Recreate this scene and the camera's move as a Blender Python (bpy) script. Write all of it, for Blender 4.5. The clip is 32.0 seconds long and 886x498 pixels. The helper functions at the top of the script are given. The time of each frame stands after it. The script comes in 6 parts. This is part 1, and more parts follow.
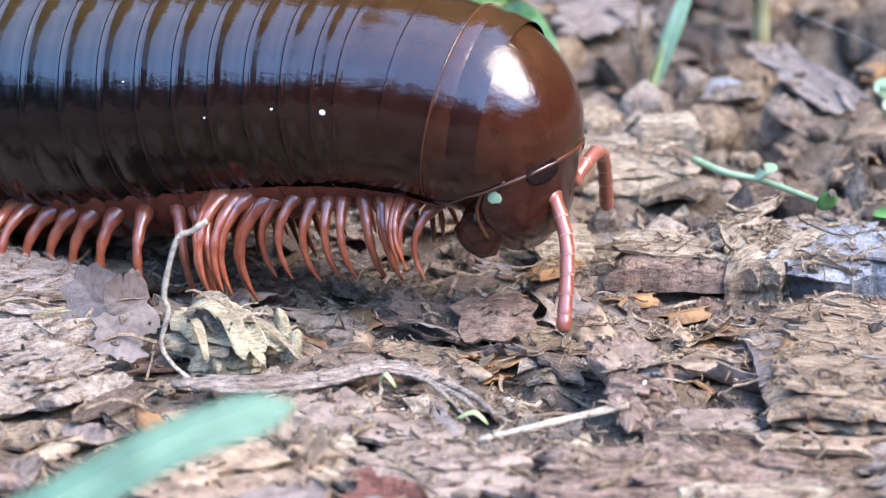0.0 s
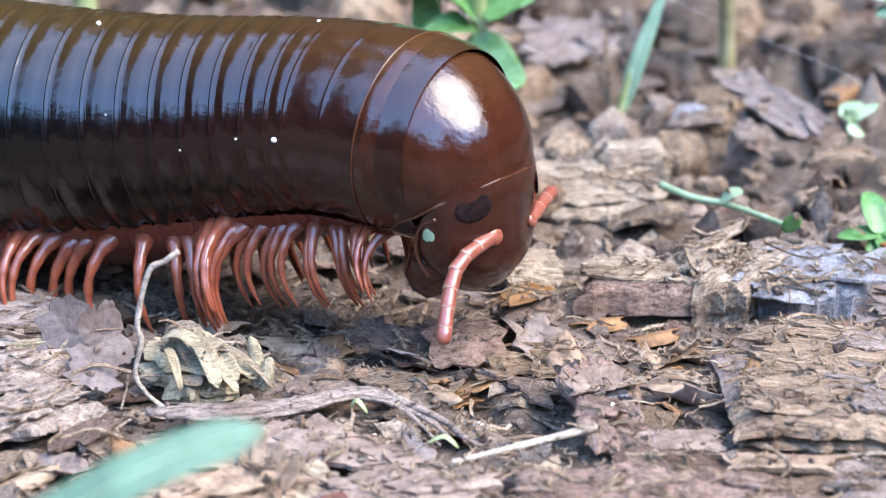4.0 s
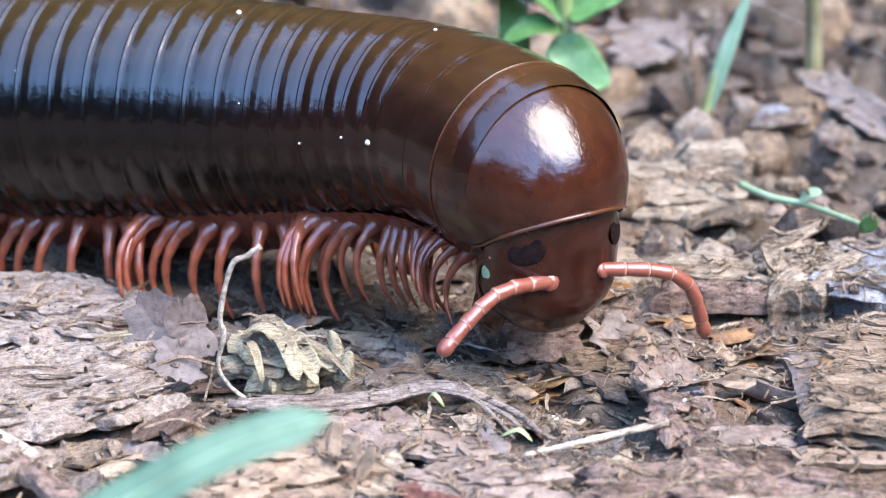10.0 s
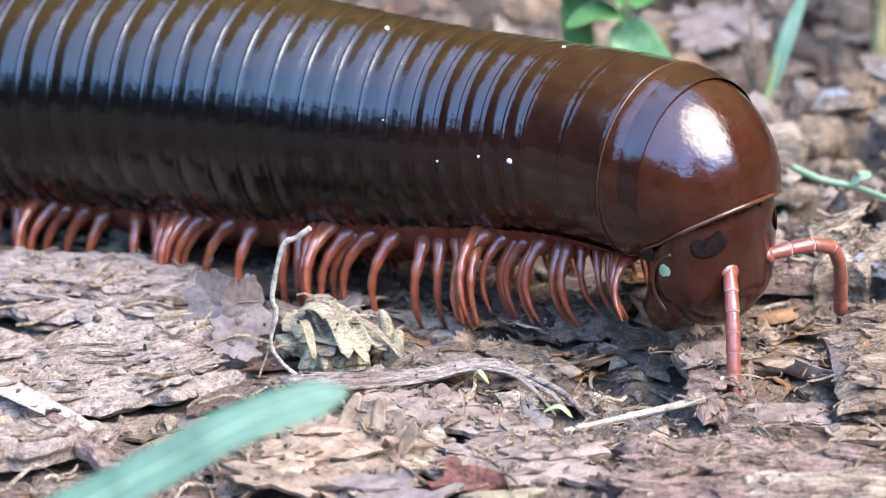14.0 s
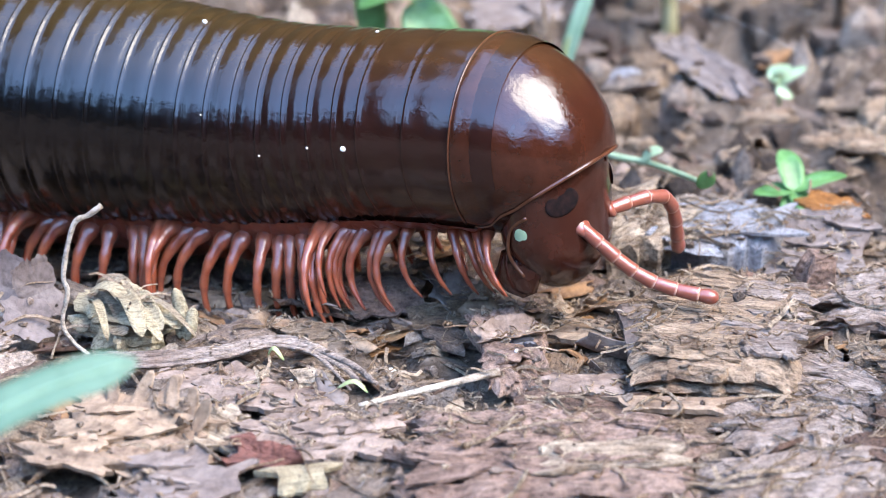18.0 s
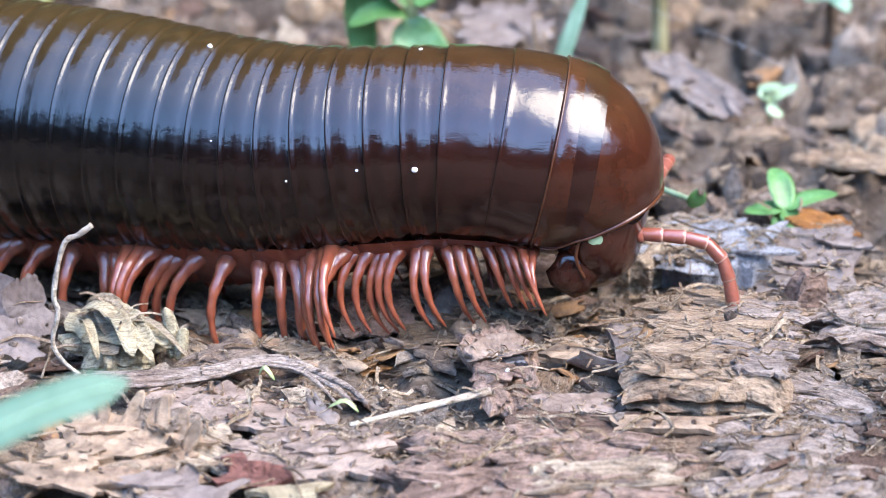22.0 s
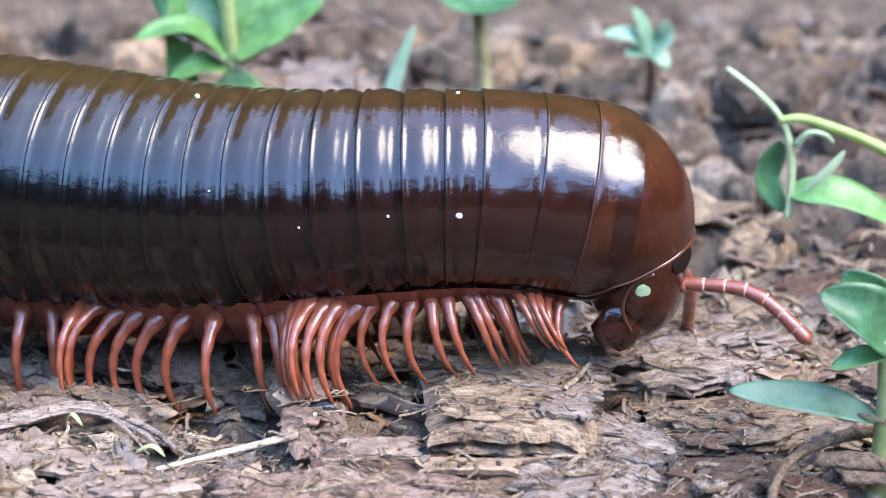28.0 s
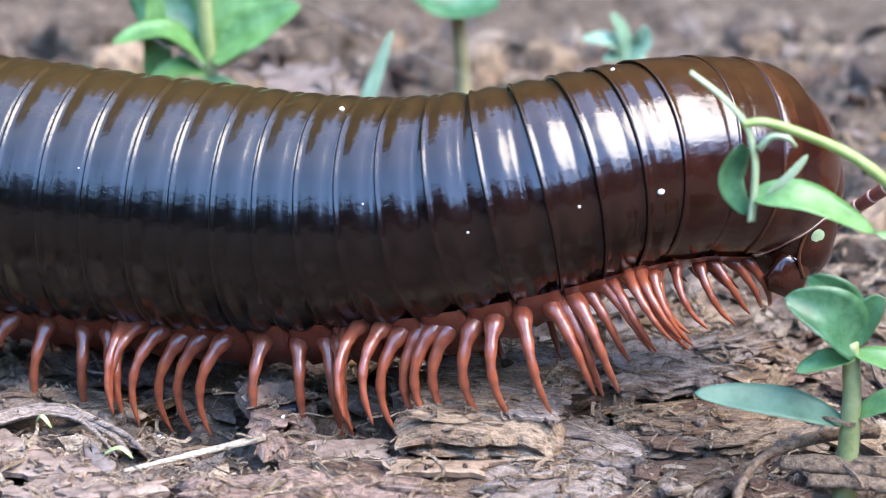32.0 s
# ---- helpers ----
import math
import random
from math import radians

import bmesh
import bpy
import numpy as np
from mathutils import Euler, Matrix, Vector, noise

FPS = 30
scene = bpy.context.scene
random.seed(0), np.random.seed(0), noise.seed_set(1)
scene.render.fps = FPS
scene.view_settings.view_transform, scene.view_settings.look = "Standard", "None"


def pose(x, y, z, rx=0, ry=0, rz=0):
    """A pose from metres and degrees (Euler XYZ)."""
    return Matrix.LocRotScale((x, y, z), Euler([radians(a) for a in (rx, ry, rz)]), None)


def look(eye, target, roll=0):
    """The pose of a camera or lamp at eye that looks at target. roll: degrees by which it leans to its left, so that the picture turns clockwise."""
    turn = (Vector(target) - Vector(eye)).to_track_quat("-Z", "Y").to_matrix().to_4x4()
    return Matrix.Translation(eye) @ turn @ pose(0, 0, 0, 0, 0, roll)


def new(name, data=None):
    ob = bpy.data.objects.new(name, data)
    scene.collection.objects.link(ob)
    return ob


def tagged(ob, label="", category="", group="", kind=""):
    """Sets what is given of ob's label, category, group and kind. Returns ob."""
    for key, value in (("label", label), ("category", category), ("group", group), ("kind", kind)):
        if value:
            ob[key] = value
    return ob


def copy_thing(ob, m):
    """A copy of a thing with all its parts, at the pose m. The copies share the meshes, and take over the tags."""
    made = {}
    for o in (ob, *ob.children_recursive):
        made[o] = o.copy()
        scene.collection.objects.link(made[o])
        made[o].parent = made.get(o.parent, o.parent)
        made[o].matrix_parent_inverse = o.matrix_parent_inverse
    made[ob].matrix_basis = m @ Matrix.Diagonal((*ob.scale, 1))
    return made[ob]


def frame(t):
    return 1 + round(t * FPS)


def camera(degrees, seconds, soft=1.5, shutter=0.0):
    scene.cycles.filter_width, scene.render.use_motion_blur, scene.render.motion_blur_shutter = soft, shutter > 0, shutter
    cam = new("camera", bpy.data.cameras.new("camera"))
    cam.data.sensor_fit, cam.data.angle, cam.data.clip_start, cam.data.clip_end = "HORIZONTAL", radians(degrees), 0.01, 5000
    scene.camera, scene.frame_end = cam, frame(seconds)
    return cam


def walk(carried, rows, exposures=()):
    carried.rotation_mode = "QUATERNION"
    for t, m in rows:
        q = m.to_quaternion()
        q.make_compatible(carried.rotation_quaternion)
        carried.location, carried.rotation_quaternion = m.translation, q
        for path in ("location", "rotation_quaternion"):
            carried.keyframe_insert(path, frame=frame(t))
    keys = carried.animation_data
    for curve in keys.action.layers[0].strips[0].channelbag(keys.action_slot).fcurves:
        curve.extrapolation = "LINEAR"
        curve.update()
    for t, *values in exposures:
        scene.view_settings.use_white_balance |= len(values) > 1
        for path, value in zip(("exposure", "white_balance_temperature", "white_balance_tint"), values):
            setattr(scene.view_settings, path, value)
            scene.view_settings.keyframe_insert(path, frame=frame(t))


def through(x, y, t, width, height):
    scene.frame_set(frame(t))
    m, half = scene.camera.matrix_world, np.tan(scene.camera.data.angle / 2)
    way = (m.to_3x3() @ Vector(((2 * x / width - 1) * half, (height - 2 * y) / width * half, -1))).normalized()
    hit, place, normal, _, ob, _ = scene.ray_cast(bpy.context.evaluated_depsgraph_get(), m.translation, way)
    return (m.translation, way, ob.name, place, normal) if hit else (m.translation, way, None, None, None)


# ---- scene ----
cam = camera(20.00, 32.0, soft=0.95)
walk(cam, [
    (0, look((0.00043, -0.13854, 0.06076), (0.00516, 0.00630, 0.00577), 0.88)),
    (0.5, look((0.00074, -0.13948, 0.06131), (0.00713, 0.00564, 0.00725), 0.74)),
    (1, look((0.00060, -0.13950, 0.06113), (0.00781, 0.00550, 0.00682), 0.55)),
    (1.5, look((0.00063, -0.13944, 0.06102), (0.00764, 0.00535, 0.00614), 0.51)),
    (2, look((0.00084, -0.13952, 0.06102), (0.00829, 0.00541, 0.00656), 0.50)),
    (2.5, look((0.00059, -0.13980, 0.06094), (0.00832, 0.00532, 0.00704), 0.51)),
    (4.5, look((0.00118, -0.14090, 0.06175), (0.00606, 0.00459, 0.00851), 0.16)),
    (5, look((0.00132, -0.14123, 0.06216), (0.00487, 0.00435, 0.00907), 0.03)),
    (5.5, look((0.00148, -0.14167, 0.06221), (0.00337, 0.00427, 0.01002), -0.21)),
    (6, look((0.00145, -0.14203, 0.06212), (0.00239, 0.00416, 0.01062), -0.17)),
    (6.5, look((0.00116, -0.14213, 0.06199), (0.00137, 0.00389, 0.00998), -0.19)),
    (7, look((0.00100, -0.14234, 0.06176), (0.00058, 0.00290, 0.00762), -0.08)),
    (7.5, look((0.00139, -0.14234, 0.06179), (0.00131, 0.00365, 0.00973), -0.03)),
    (8, look((0.00159, -0.14352, 0.06221), (0.00196, 0.00298, 0.01157), 0.03)),
    (8.5, look((0.00191, -0.14273, 0.06137), (0.00391, 0.00272, 0.00785), 0.25)),
    (9, look((0.00181, -0.14263, 0.06168), (0.00393, 0.00333, 0.00957), 0.19)),
    (9.5, look((0.00226, -0.14309, 0.06174), (0.00278, 0.00251, 0.00860), -0.06)),
    (10, look((0.00288, -0.14349, 0.06210), (0.00215, 0.00209, 0.00891), -0.25)),
    (10.5, look((0.00379, -0.14405, 0.06277), (0.00118, 0.00187, 0.01055), -0.57)),
    (11, look((0.00408, -0.14438, 0.06282), (0.00033, 0.00126, 0.00991), -0.74)),
    (11.5, look((0.00441, -0.14470, 0.06304), (-0.00071, 0.00111, 0.01072), -0.85)),
    (12, look((0.00552, -0.14561, 0.06337), (-0.00114, 0.00018, 0.01117), -1.13)),
    (12.5, look((0.00613, -0.14619, 0.06345), (-0.00130, -0.00077, 0.01033), -1.19)),
    (13, look((0.00652, -0.14673, 0.06350), (-0.00121, -0.00143, 0.01009), -1.18)),
    (13.5, look((0.00697, -0.14735, 0.06350), (-0.00129, -0.00238, 0.00927), -1.24)),
    (15.5, look((0.00875, -0.14778, 0.06325), (0.00461, -0.00231, 0.00989), -0.80)),
    (16, look((0.00853, -0.14771, 0.06273), (0.00703, -0.00225, 0.00922), -0.54)),
    (16.5, look((0.00867, -0.14776, 0.06241), (0.00951, -0.00233, 0.00882), -0.47)),
    (17, look((0.00846, -0.14767, 0.06234), (0.01161, -0.00191, 0.00970), -0.30)),
    (17.5, look((0.00822, -0.14767, 0.06219), (0.01228, -0.00229, 0.00859), -0.20)),
    (18, look((0.00811, -0.14772, 0.06218), (0.01217, -0.00267, 0.00771), -0.24)),
    (18.5, look((0.00822, -0.14773, 0.06239), (0.01240, -0.00242, 0.00859), -0.28)),
    (19, look((0.00830, -0.14772, 0.06251), (0.01262, -0.00223, 0.00921), -0.26)),
    (19.5, look((0.00807, -0.14748, 0.06254), (0.01280, -0.00165, 0.01024), -0.30)),
    (20, look((0.00789, -0.14753, 0.06248), (0.01249, -0.00204, 0.00922), -0.18)),
    (20.5, look((0.00789, -0.14788, 0.06240), (0.01251, -0.00250, 0.00884), -0.15)),
    (21, look((0.00804, -0.14758, 0.06223), (0.01264, -0.00220, 0.00867), -0.18)),
    (21.5, look((0.00808, -0.14752, 0.06244), (0.01280, -0.00200, 0.00928), -0.21)),
    (22, look((0.00809, -0.14755, 0.06227), (0.01275, -0.00216, 0.00877), -0.22)),
    (22.5, look((0.00826, -0.14752, 0.06224), (0.01306, -0.00202, 0.00905), -0.21)),
    (23, look((0.00825, -0.14755, 0.06242), (0.01317, -0.00193, 0.00953), -0.18)),
    (23.5, look((0.00841, -0.14759, 0.06242), (0.01340, -0.00184, 0.00990), -0.17)),
    (24, look((0.00835, -0.14761, 0.06265), (0.01348, -0.00159, 0.01091), -0.27)),
    (24.5, look((0.00850, -0.14771, 0.06301), (0.01392, -0.00139, 0.01218), -0.28)),
    (25, look((0.00865, -0.14779, 0.06306), (0.01401, -0.00142, 0.01235), -0.31)),
    (25.5, look((0.00876, -0.14778, 0.06254), (0.01667, -0.00153, 0.01181), 0.16)),
    (26, look((0.00806, -0.14694, 0.06115), (0.02000, -0.00099, 0.01035), 0.67)),
    (26.5, look((0.00816, -0.14697, 0.06115), (0.02111, -0.00113, 0.01028), 0.78)),
    (28.5, look((0.01221, -0.14992, 0.06097), (0.02530, -0.00341, 0.01210), 0.58)),
    (29, look((0.01227, -0.14987, 0.06102), (0.02534, -0.00338, 0.01209), 0.58)),
    (29.5, look((0.01243, -0.14981, 0.06094), (0.02550, -0.00328, 0.01212), 0.59)),
    (30, look((0.01281, -0.15013, 0.06095), (0.02593, -0.00349, 0.01249), 0.63)),
    (30.5, look((0.01286, -0.14973, 0.06088), (0.02593, -0.00319, 0.01208), 0.66)),
    (31, look((0.01291, -0.14998, 0.06088), (0.02592, -0.00343, 0.01212), 0.65)),
    (31.5, look((0.01298, -0.15002, 0.06091), (0.02621, -0.00347, 0.01220), 0.67)),
    (32, look((0.01352, -0.15020, 0.06096), (0.02655, -0.00365, 0.01218), 0.70)),
])
cam.data.dof.use_dof = True
cam.data.dof.focus_distance = 0.158
cam.data.dof.aperture_fstop = 60.0

# ---- world and light: open sky behind the camera, blocked beyond and at the sides by an added unseen shell ----
world = bpy.data.worlds.new("world")
scene.world = world
world.use_nodes = True
wn = world.node_tree.nodes
sky = wn.new("ShaderNodeTexSky")
sky.sky_type, sky.sun_disc, sky.ozone_density, sky.dust_density = "NISHITA", False, 5.0, 0.2
sky.sun_elevation, sky.sun_rotation = radians(54), radians(120)
world.node_tree.links.new(sky.outputs[0], wn["Background"].inputs[0])
wn["Background"].inputs[1].default_value = 0.15
sun = new("sun", bpy.data.lights.new("sun", "SUN"))
sun.data.energy, sun.data.angle, sun.data.color = 0.74, radians(50), (1.0, 0.86, 0.66)
sun.matrix_basis = look((1.07, -0.62, 1.70), (0, 0, 0))
scene.view_settings.exposure = 3.9

MM = 0.001


# ---- material helpers ----
def material(name, rough=0.6, spec=0.5):
    m = bpy.data.materials.new(name)
    m.use_nodes = True
    b = m.node_tree.nodes["Principled BSDF"]
    b.inputs["Roughness"].default_value = rough
    b.inputs["Specular IOR Level"].default_value = spec
    return m, m.node_tree.nodes, m.node_tree.links, b


def ramp(nodes, links, source, stops, constant=False):
    r = nodes.new("ShaderNodeValToRGB")
    if constant:
        r.color_ramp.interpolation = "CONSTANT"
    e = r.color_ramp.elements
    while len(e) < len(stops):
        e.new(0.5)
    for el, (p, c) in zip(e, stops):
        el.position, el.color = p, (*c, 1)
    links.new(source, r.inputs[0])
    return r.outputs[0]


def noise_node(nodes, links, scale, detail=4, rough=0.6, coords="Object", stretch=None):
    tc = nodes.new("ShaderNodeTexCoord")
    n = nodes.new("ShaderNodeTexNoise")
    n.inputs["Scale"].default_value, n.inputs["Detail"].default_value, n.inputs["Roughness"].default_value = scale, detail, rough
    if stretch:
        mp = nodes.new("ShaderNodeMapping")
        mp.inputs["Scale"].default_value = stretch
        links.new(tc.outputs[coords], mp.inputs[0])
        links.new(mp.outputs[0], n.inputs["Vector"])
    else:
        links.new(tc.outputs[coords], n.inputs["Vector"])
    return n.outputs["Fac"]


def mix(nodes, links, a, b, fac, mode="MIX"):
    x = nodes.new("ShaderNodeMix")
    x.data_type, x.blend_type = "RGBA", mode
    for sock, v in ((x.inputs[0], fac), (x.inputs[6], a), (x.inputs[7], b)):
        if isinstance(v, (int, float)):
            sock.default_value = v
        elif isinstance(v, tuple):
            sock.default_value = (*v, 1)
        else:
            links.new(v, sock)
    return x.outputs[2]


def bump(nodes, links, bsdf, height, strength, distance):
    b = nodes.new("ShaderNodeBump")
    b.inputs["Strength"].default_value, b.inputs["Distance"].default_value = strength, distance
    links.new(height, b.inputs["Height"])
    links.new(b.outputs[0], bsdf.inputs["Normal"])


def litter_material(name, stops, grain=(1, 1, 1), rough=0.75, island=True, contrast=0.55, scale=900, relief=1.0):
    """Dead plant matter: a tone for each piece, grain along it, pale and dark flecks."""
    m, n, l, b = material(name, rough, 0.3)
    if island:
        g = n.new("ShaderNodeNewGeometry")
        r = g.outputs["Random Per Island"]
    else:
        r = n.new("ShaderNodeObjectInfo").outputs["Random"]
    base = ramp(n, l, r, stops)
    grain_f = noise_node(n, l, scale * 1.7, 7, 0.72, "Object", grain)
    fine = noise_node(n, l, scale * 6, 3, 0.7)
    dark = ramp(n, l, grain_f, [(0.36, (0.6 * (1 - contrast), 0.56 * (1 - contrast), 0.54 * (1 - contrast))), (0.5, (0.76, 0.73, 0.7)), (0.66, (0.82 + contrast * 0.55, 0.8 + contrast * 0.53, 0.77 + contrast * 0.5))])
    speck = ramp(n, l, fine, [(0.35, (0.72, 0.71, 0.7)), (0.5, (1, 1, 1)), (0.68, (1.18, 1.18, 1.18))])
    blot = noise_node(n, l, scale * 0.3, 4, 0.6)
    tone = ramp(n, l, blot, [(0.3, (0.67, 0.55, 0.46)), (0.52, (1.06, 1.0, 0.91)), (0.75, (1.2, 1.12, 1.0))])
    c = mix(n, l, mix(n, l, mix(n, l, base, dark, 1.0, "MULTIPLY"), tone, 1.0, "MULTIPLY"), speck, 1.0, "MULTIPLY")
    l.new(c, b.inputs["Base Color"])
    add = n.new("ShaderNodeMath")
    add.operation = "MULTIPLY_ADD"
    l.new(fine, add.inputs[0])
    add.inputs[1].default_value = 0.3
    l.new(grain_f, add.inputs[2])
    bump(n, l, b, add.outputs[0], relief, 0.0006)
    return m


TAN, GREY, MAUVE, DARK, RED, PALE = (0.34, 0.26, 0.185), (0.27, 0.232, 0.208), (0.26, 0.205, 0.178), (0.05, 0.038, 0.032), (0.17, 0.105, 0.08), (0.5, 0.42, 0.33)
M_LITTER = litter_material("dead_leaf_litter", [(0, MAUVE), (0.25, GREY), (0.45, TAN), (0.6, MAUVE), (0.75, RED), (0.85, PALE), (1, GREY)])
M_CHIP = litter_material("bark_chip", [(0, MAUVE), (0.3, GREY), (0.55, TAN), (0.8, RED), (1, MAUVE)], (1, 2.4, 1.6), island=False)
M_CRUMB = litter_material("soil_crumb", [(0, DARK), (0.25, (0.17, 0.132, 0.112)), (0.65, (0.32, 0.26, 0.225)), (1, (0.5, 0.42, 0.36))], scale=1500)
M_FIBRE = litter_material("plant_fibre", [(0, (0.5, 0.42, 0.33)), (0.5, (0.3, 0.22, 0.16)), (1, PALE)], scale=1200)
M_WOOD = litter_material("weathered_wood", [(0, (0.42, 0.32, 0.235)), (1, (0.47, 0.36, 0.27))], (0.5, 2.6, 3), island=False, scale=800, contrast=0.6)
M_GREYWOOD = litter_material("grey_wood", [(0, (0.37, 0.315, 0.295)), (1, (0.42, 0.355, 0.325))], (0.6, 2, 2), island=False, scale=800)
M_PALEWOOD = litter_material("pale_wood", [(0, (0.46, 0.385, 0.305)), (1, (0.52, 0.44, 0.355))], (0.5, 2.2, 2.4), island=False, scale=800)
M_STRAW = litter_material("straw_husk", [(0, (0.38, 0.345, 0.245)), (1, (0.43, 0.385, 0.28))], (0.3, 5, 3), island=False, scale=900, contrast=0.35, relief=0.6)
M_HUSKPALE = litter_material("bleached_straw", [(0, (0.45, 0.38, 0.29)), (1, (0.55, 0.47, 0.36))], (0.3, 5, 3), island=False, scale=900, contrast=0.35)
M_LEAFGREY = litter_material("grey_dead_leaf", [(0, (0.2, 0.172, 0.168)), (1, (0.235, 0.2, 0.188))], island=False, scale=350, contrast=0.12, relief=0.35)
M_REDBARK = litter_material("red_bark", [(0, (0.29, 0.205, 0.175)), (1, (0.35, 0.26, 0.225))], (0.8, 1.6, 1.6), island=False, scale=700)
M_STONE = litter_material("blue_grey_stone", [(0, (0.36, 0.39, 0.47)), (1, (0.42, 0.44, 0.5))], island=False, scale=1200, contrast=0.4)
M_PALE = litter_material("bleached_stem", [(0, (0.66, 0.61, 0.54)), (1, (0.72, 0.67, 0.6))], (0.7, 1.5, 1.5), island=False, scale=900, contrast=0.25)
M_DARKRED = litter_material("dark_red_leaf", [(0, (0.16, 0.07, 0.06)), (1, (0.2, 0.09, 0.075))], island=False, scale=500, contrast=0.25)
M_TANLEAF = litter_material("tan_dead_leaf", [(0, (0.27, 0.2, 0.15)), (1, (0.32, 0.245, 0.18))], island=False, scale=450, contrast=0.2, relief=0.4)
M_GREYPINK = litter_material("grey_pink_bark", [(0, (0.225, 0.178, 0.156)), (1, (0.27, 0.215, 0.19))], island=False, scale=450, contrast=0.25, relief=0.45)
M_BROWNLEAF = litter_material("brown_dead_leaf", [(0, (0.3, 0.175, 0.085)), (1, (0.24, 0.14, 0.075))], (0.5, 2, 2), island=False, scale=450, contrast=0.25, relief=0.4)
M_PINKBARK = litter_material("pale_pink_bark", [(0, (0.4, 0.335, 0.3)), (1, (0.46, 0.39, 0.345))], (1, 1.4, 1.2), island=False, scale=1000, contrast=0.5)
M_VIOLETLEAF = litter_material("violet_grey_leaf", [(0, (0.15, 0.128, 0.13)), (1, (0.175, 0.148, 0.146))], island=False, scale=350, contrast=0.12, relief=0.3)
M_ORANGE = litter_material("orange_dead_leaf", [(0, (0.5, 0.24, 0.07)), (1, (0.45, 0.2, 0.06))], (0.3, 4, 3), island=False)

m, n, l, b = material("soil", 0.9, 0.2)
f1 = noise_node(n, l, 320, 8, 0.72)
f2 = noise_node(n, l, 2600, 5, 0.72)
c = ramp(n, l, f1, [(0.28, (0.028, 0.02, 0.015)), (0.43, (0.12, 0.087, 0.063)), (0.57, (0.21, 0.155, 0.112)), (0.78, (0.4, 0.305, 0.22))])
c = mix(n, l, c, ramp(n, l, f2, [(0.3, (0.45, 0.42, 0.42)), (0.55, (1, 1, 1)), (0.8, (1.35, 1.3, 1.25))]), 1.0, "MULTIPLY")
l.new(c, b.inputs["Base Color"])
bump(n, l, b, f2, 1.0, 0.0006)
M_SOIL = m
M_CLOD = litter_material("soil_clod", [(0, (0.24, 0.176, 0.125)), (0.5, (0.35, 0.268, 0.195)), (1, (0.45, 0.355, 0.265))], island=False, scale=700, contrast=0.6)


def leaf_material(name, base, dark, rough=0.35, through=0.35):
    m, n, l, b = material(name, rough, 0.5)
    f = noise_node(n, l, 420, 6, 0.65)
    c = ramp(n, l, f, [(0.34, tuple(0.7 * v for v in dark)), (0.46, dark), (0.6, base), (0.74, tuple(1.25 * v for v in base))])
    l.new(c, b.inputs["Base Color"])
    bump(n, l, b, noise_node(n, l, 2200, 3), 0.25, 0.0001)
    t = n.new("ShaderNodeBsdfTranslucent")
    l.new(c, t.inputs[0])
    s = n.new("ShaderNodeMixShader")
    s.inputs[0].default_value = through
    l.new(b.outputs[0], s.inputs[1])
    l.new(t.outputs[0], s.inputs[2])
    l.new(s.outputs[0], n["Material Output"].inputs[0])
    return m


M_LEAF = leaf_material("fresh_leaf", (0.19, 0.36, 0.125), (0.12, 0.265, 0.075))
M_LEAFBLUE = leaf_material("bluish_leaf", (0.115, 0.26, 0.13), (0.06, 0.165, 0.07))
M_BLADE = leaf_material("pale_grass_blade", (0.12, 0.215, 0.135), (0.09, 0.175, 0.105), 0.5)
M_STEM = leaf_material("pale_green_stem", (0.35, 0.38, 0.18), (0.27, 0.31, 0.12), 0.4, 0.2)
M_PALESTEM = leaf_material("pale_tan_stem", (0.42, 0.37, 0.2), (0.34, 0.3, 0.15), 0.45, 0.2)
M_YELLOWSTEM = leaf_material("yellow_green_stem", (0.34, 0.43, 0.15), (0.27, 0.36, 0.1), 0.4, 0.25)
M_SHOOT = leaf_material("pale_shoot", (0.36, 0.52, 0.36), (0.28, 0.44, 0.28), 0.4, 0.4)
M_HOOK = leaf_material("whitish_green_stem", (0.36, 0.45, 0.27), (0.28, 0.37, 0.2), 0.4, 0.2)


def shell_material(name, dark, back, rough=0.15, relief=0.24):
    """Polished chitin: brown on the back, darker on the flanks, faint growth lines."""
    m, n, l, b = material(name, rough, 0.45)
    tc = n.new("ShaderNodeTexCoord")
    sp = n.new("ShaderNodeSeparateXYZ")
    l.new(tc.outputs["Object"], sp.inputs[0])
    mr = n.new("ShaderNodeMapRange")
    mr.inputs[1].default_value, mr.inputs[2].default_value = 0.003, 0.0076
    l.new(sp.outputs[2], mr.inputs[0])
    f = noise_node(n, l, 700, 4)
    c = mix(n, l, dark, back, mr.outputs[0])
    c = mix(n, l, c, ramp(n, l, f, [(0.3, (0.7, 0.66, 0.62)), (0.7, (1.25, 1.2, 1.15))]), 1.0, "MULTIPLY")
    l.new(c, b.inputs["Base Color"])
    rr = n.new("ShaderNodeMapRange")
    rr.inputs[3].default_value, rr.inputs[4].default_value = rough - 0.08, rough + 0.07
    l.new(noise_node(n, l, 420, 5), rr.inputs[0])
    l.new(rr.outputs[0], b.inputs["Roughness"])
    bump(n, l, b, noise_node(n, l, 900, 5, 0.6, "Object", (0.6, 1, 1)), relief, 0.0003)
    b.inputs["Coat Weight"].default_value, b.inputs["Coat Roughness"].default_value = 0.15, 0.08
    return m


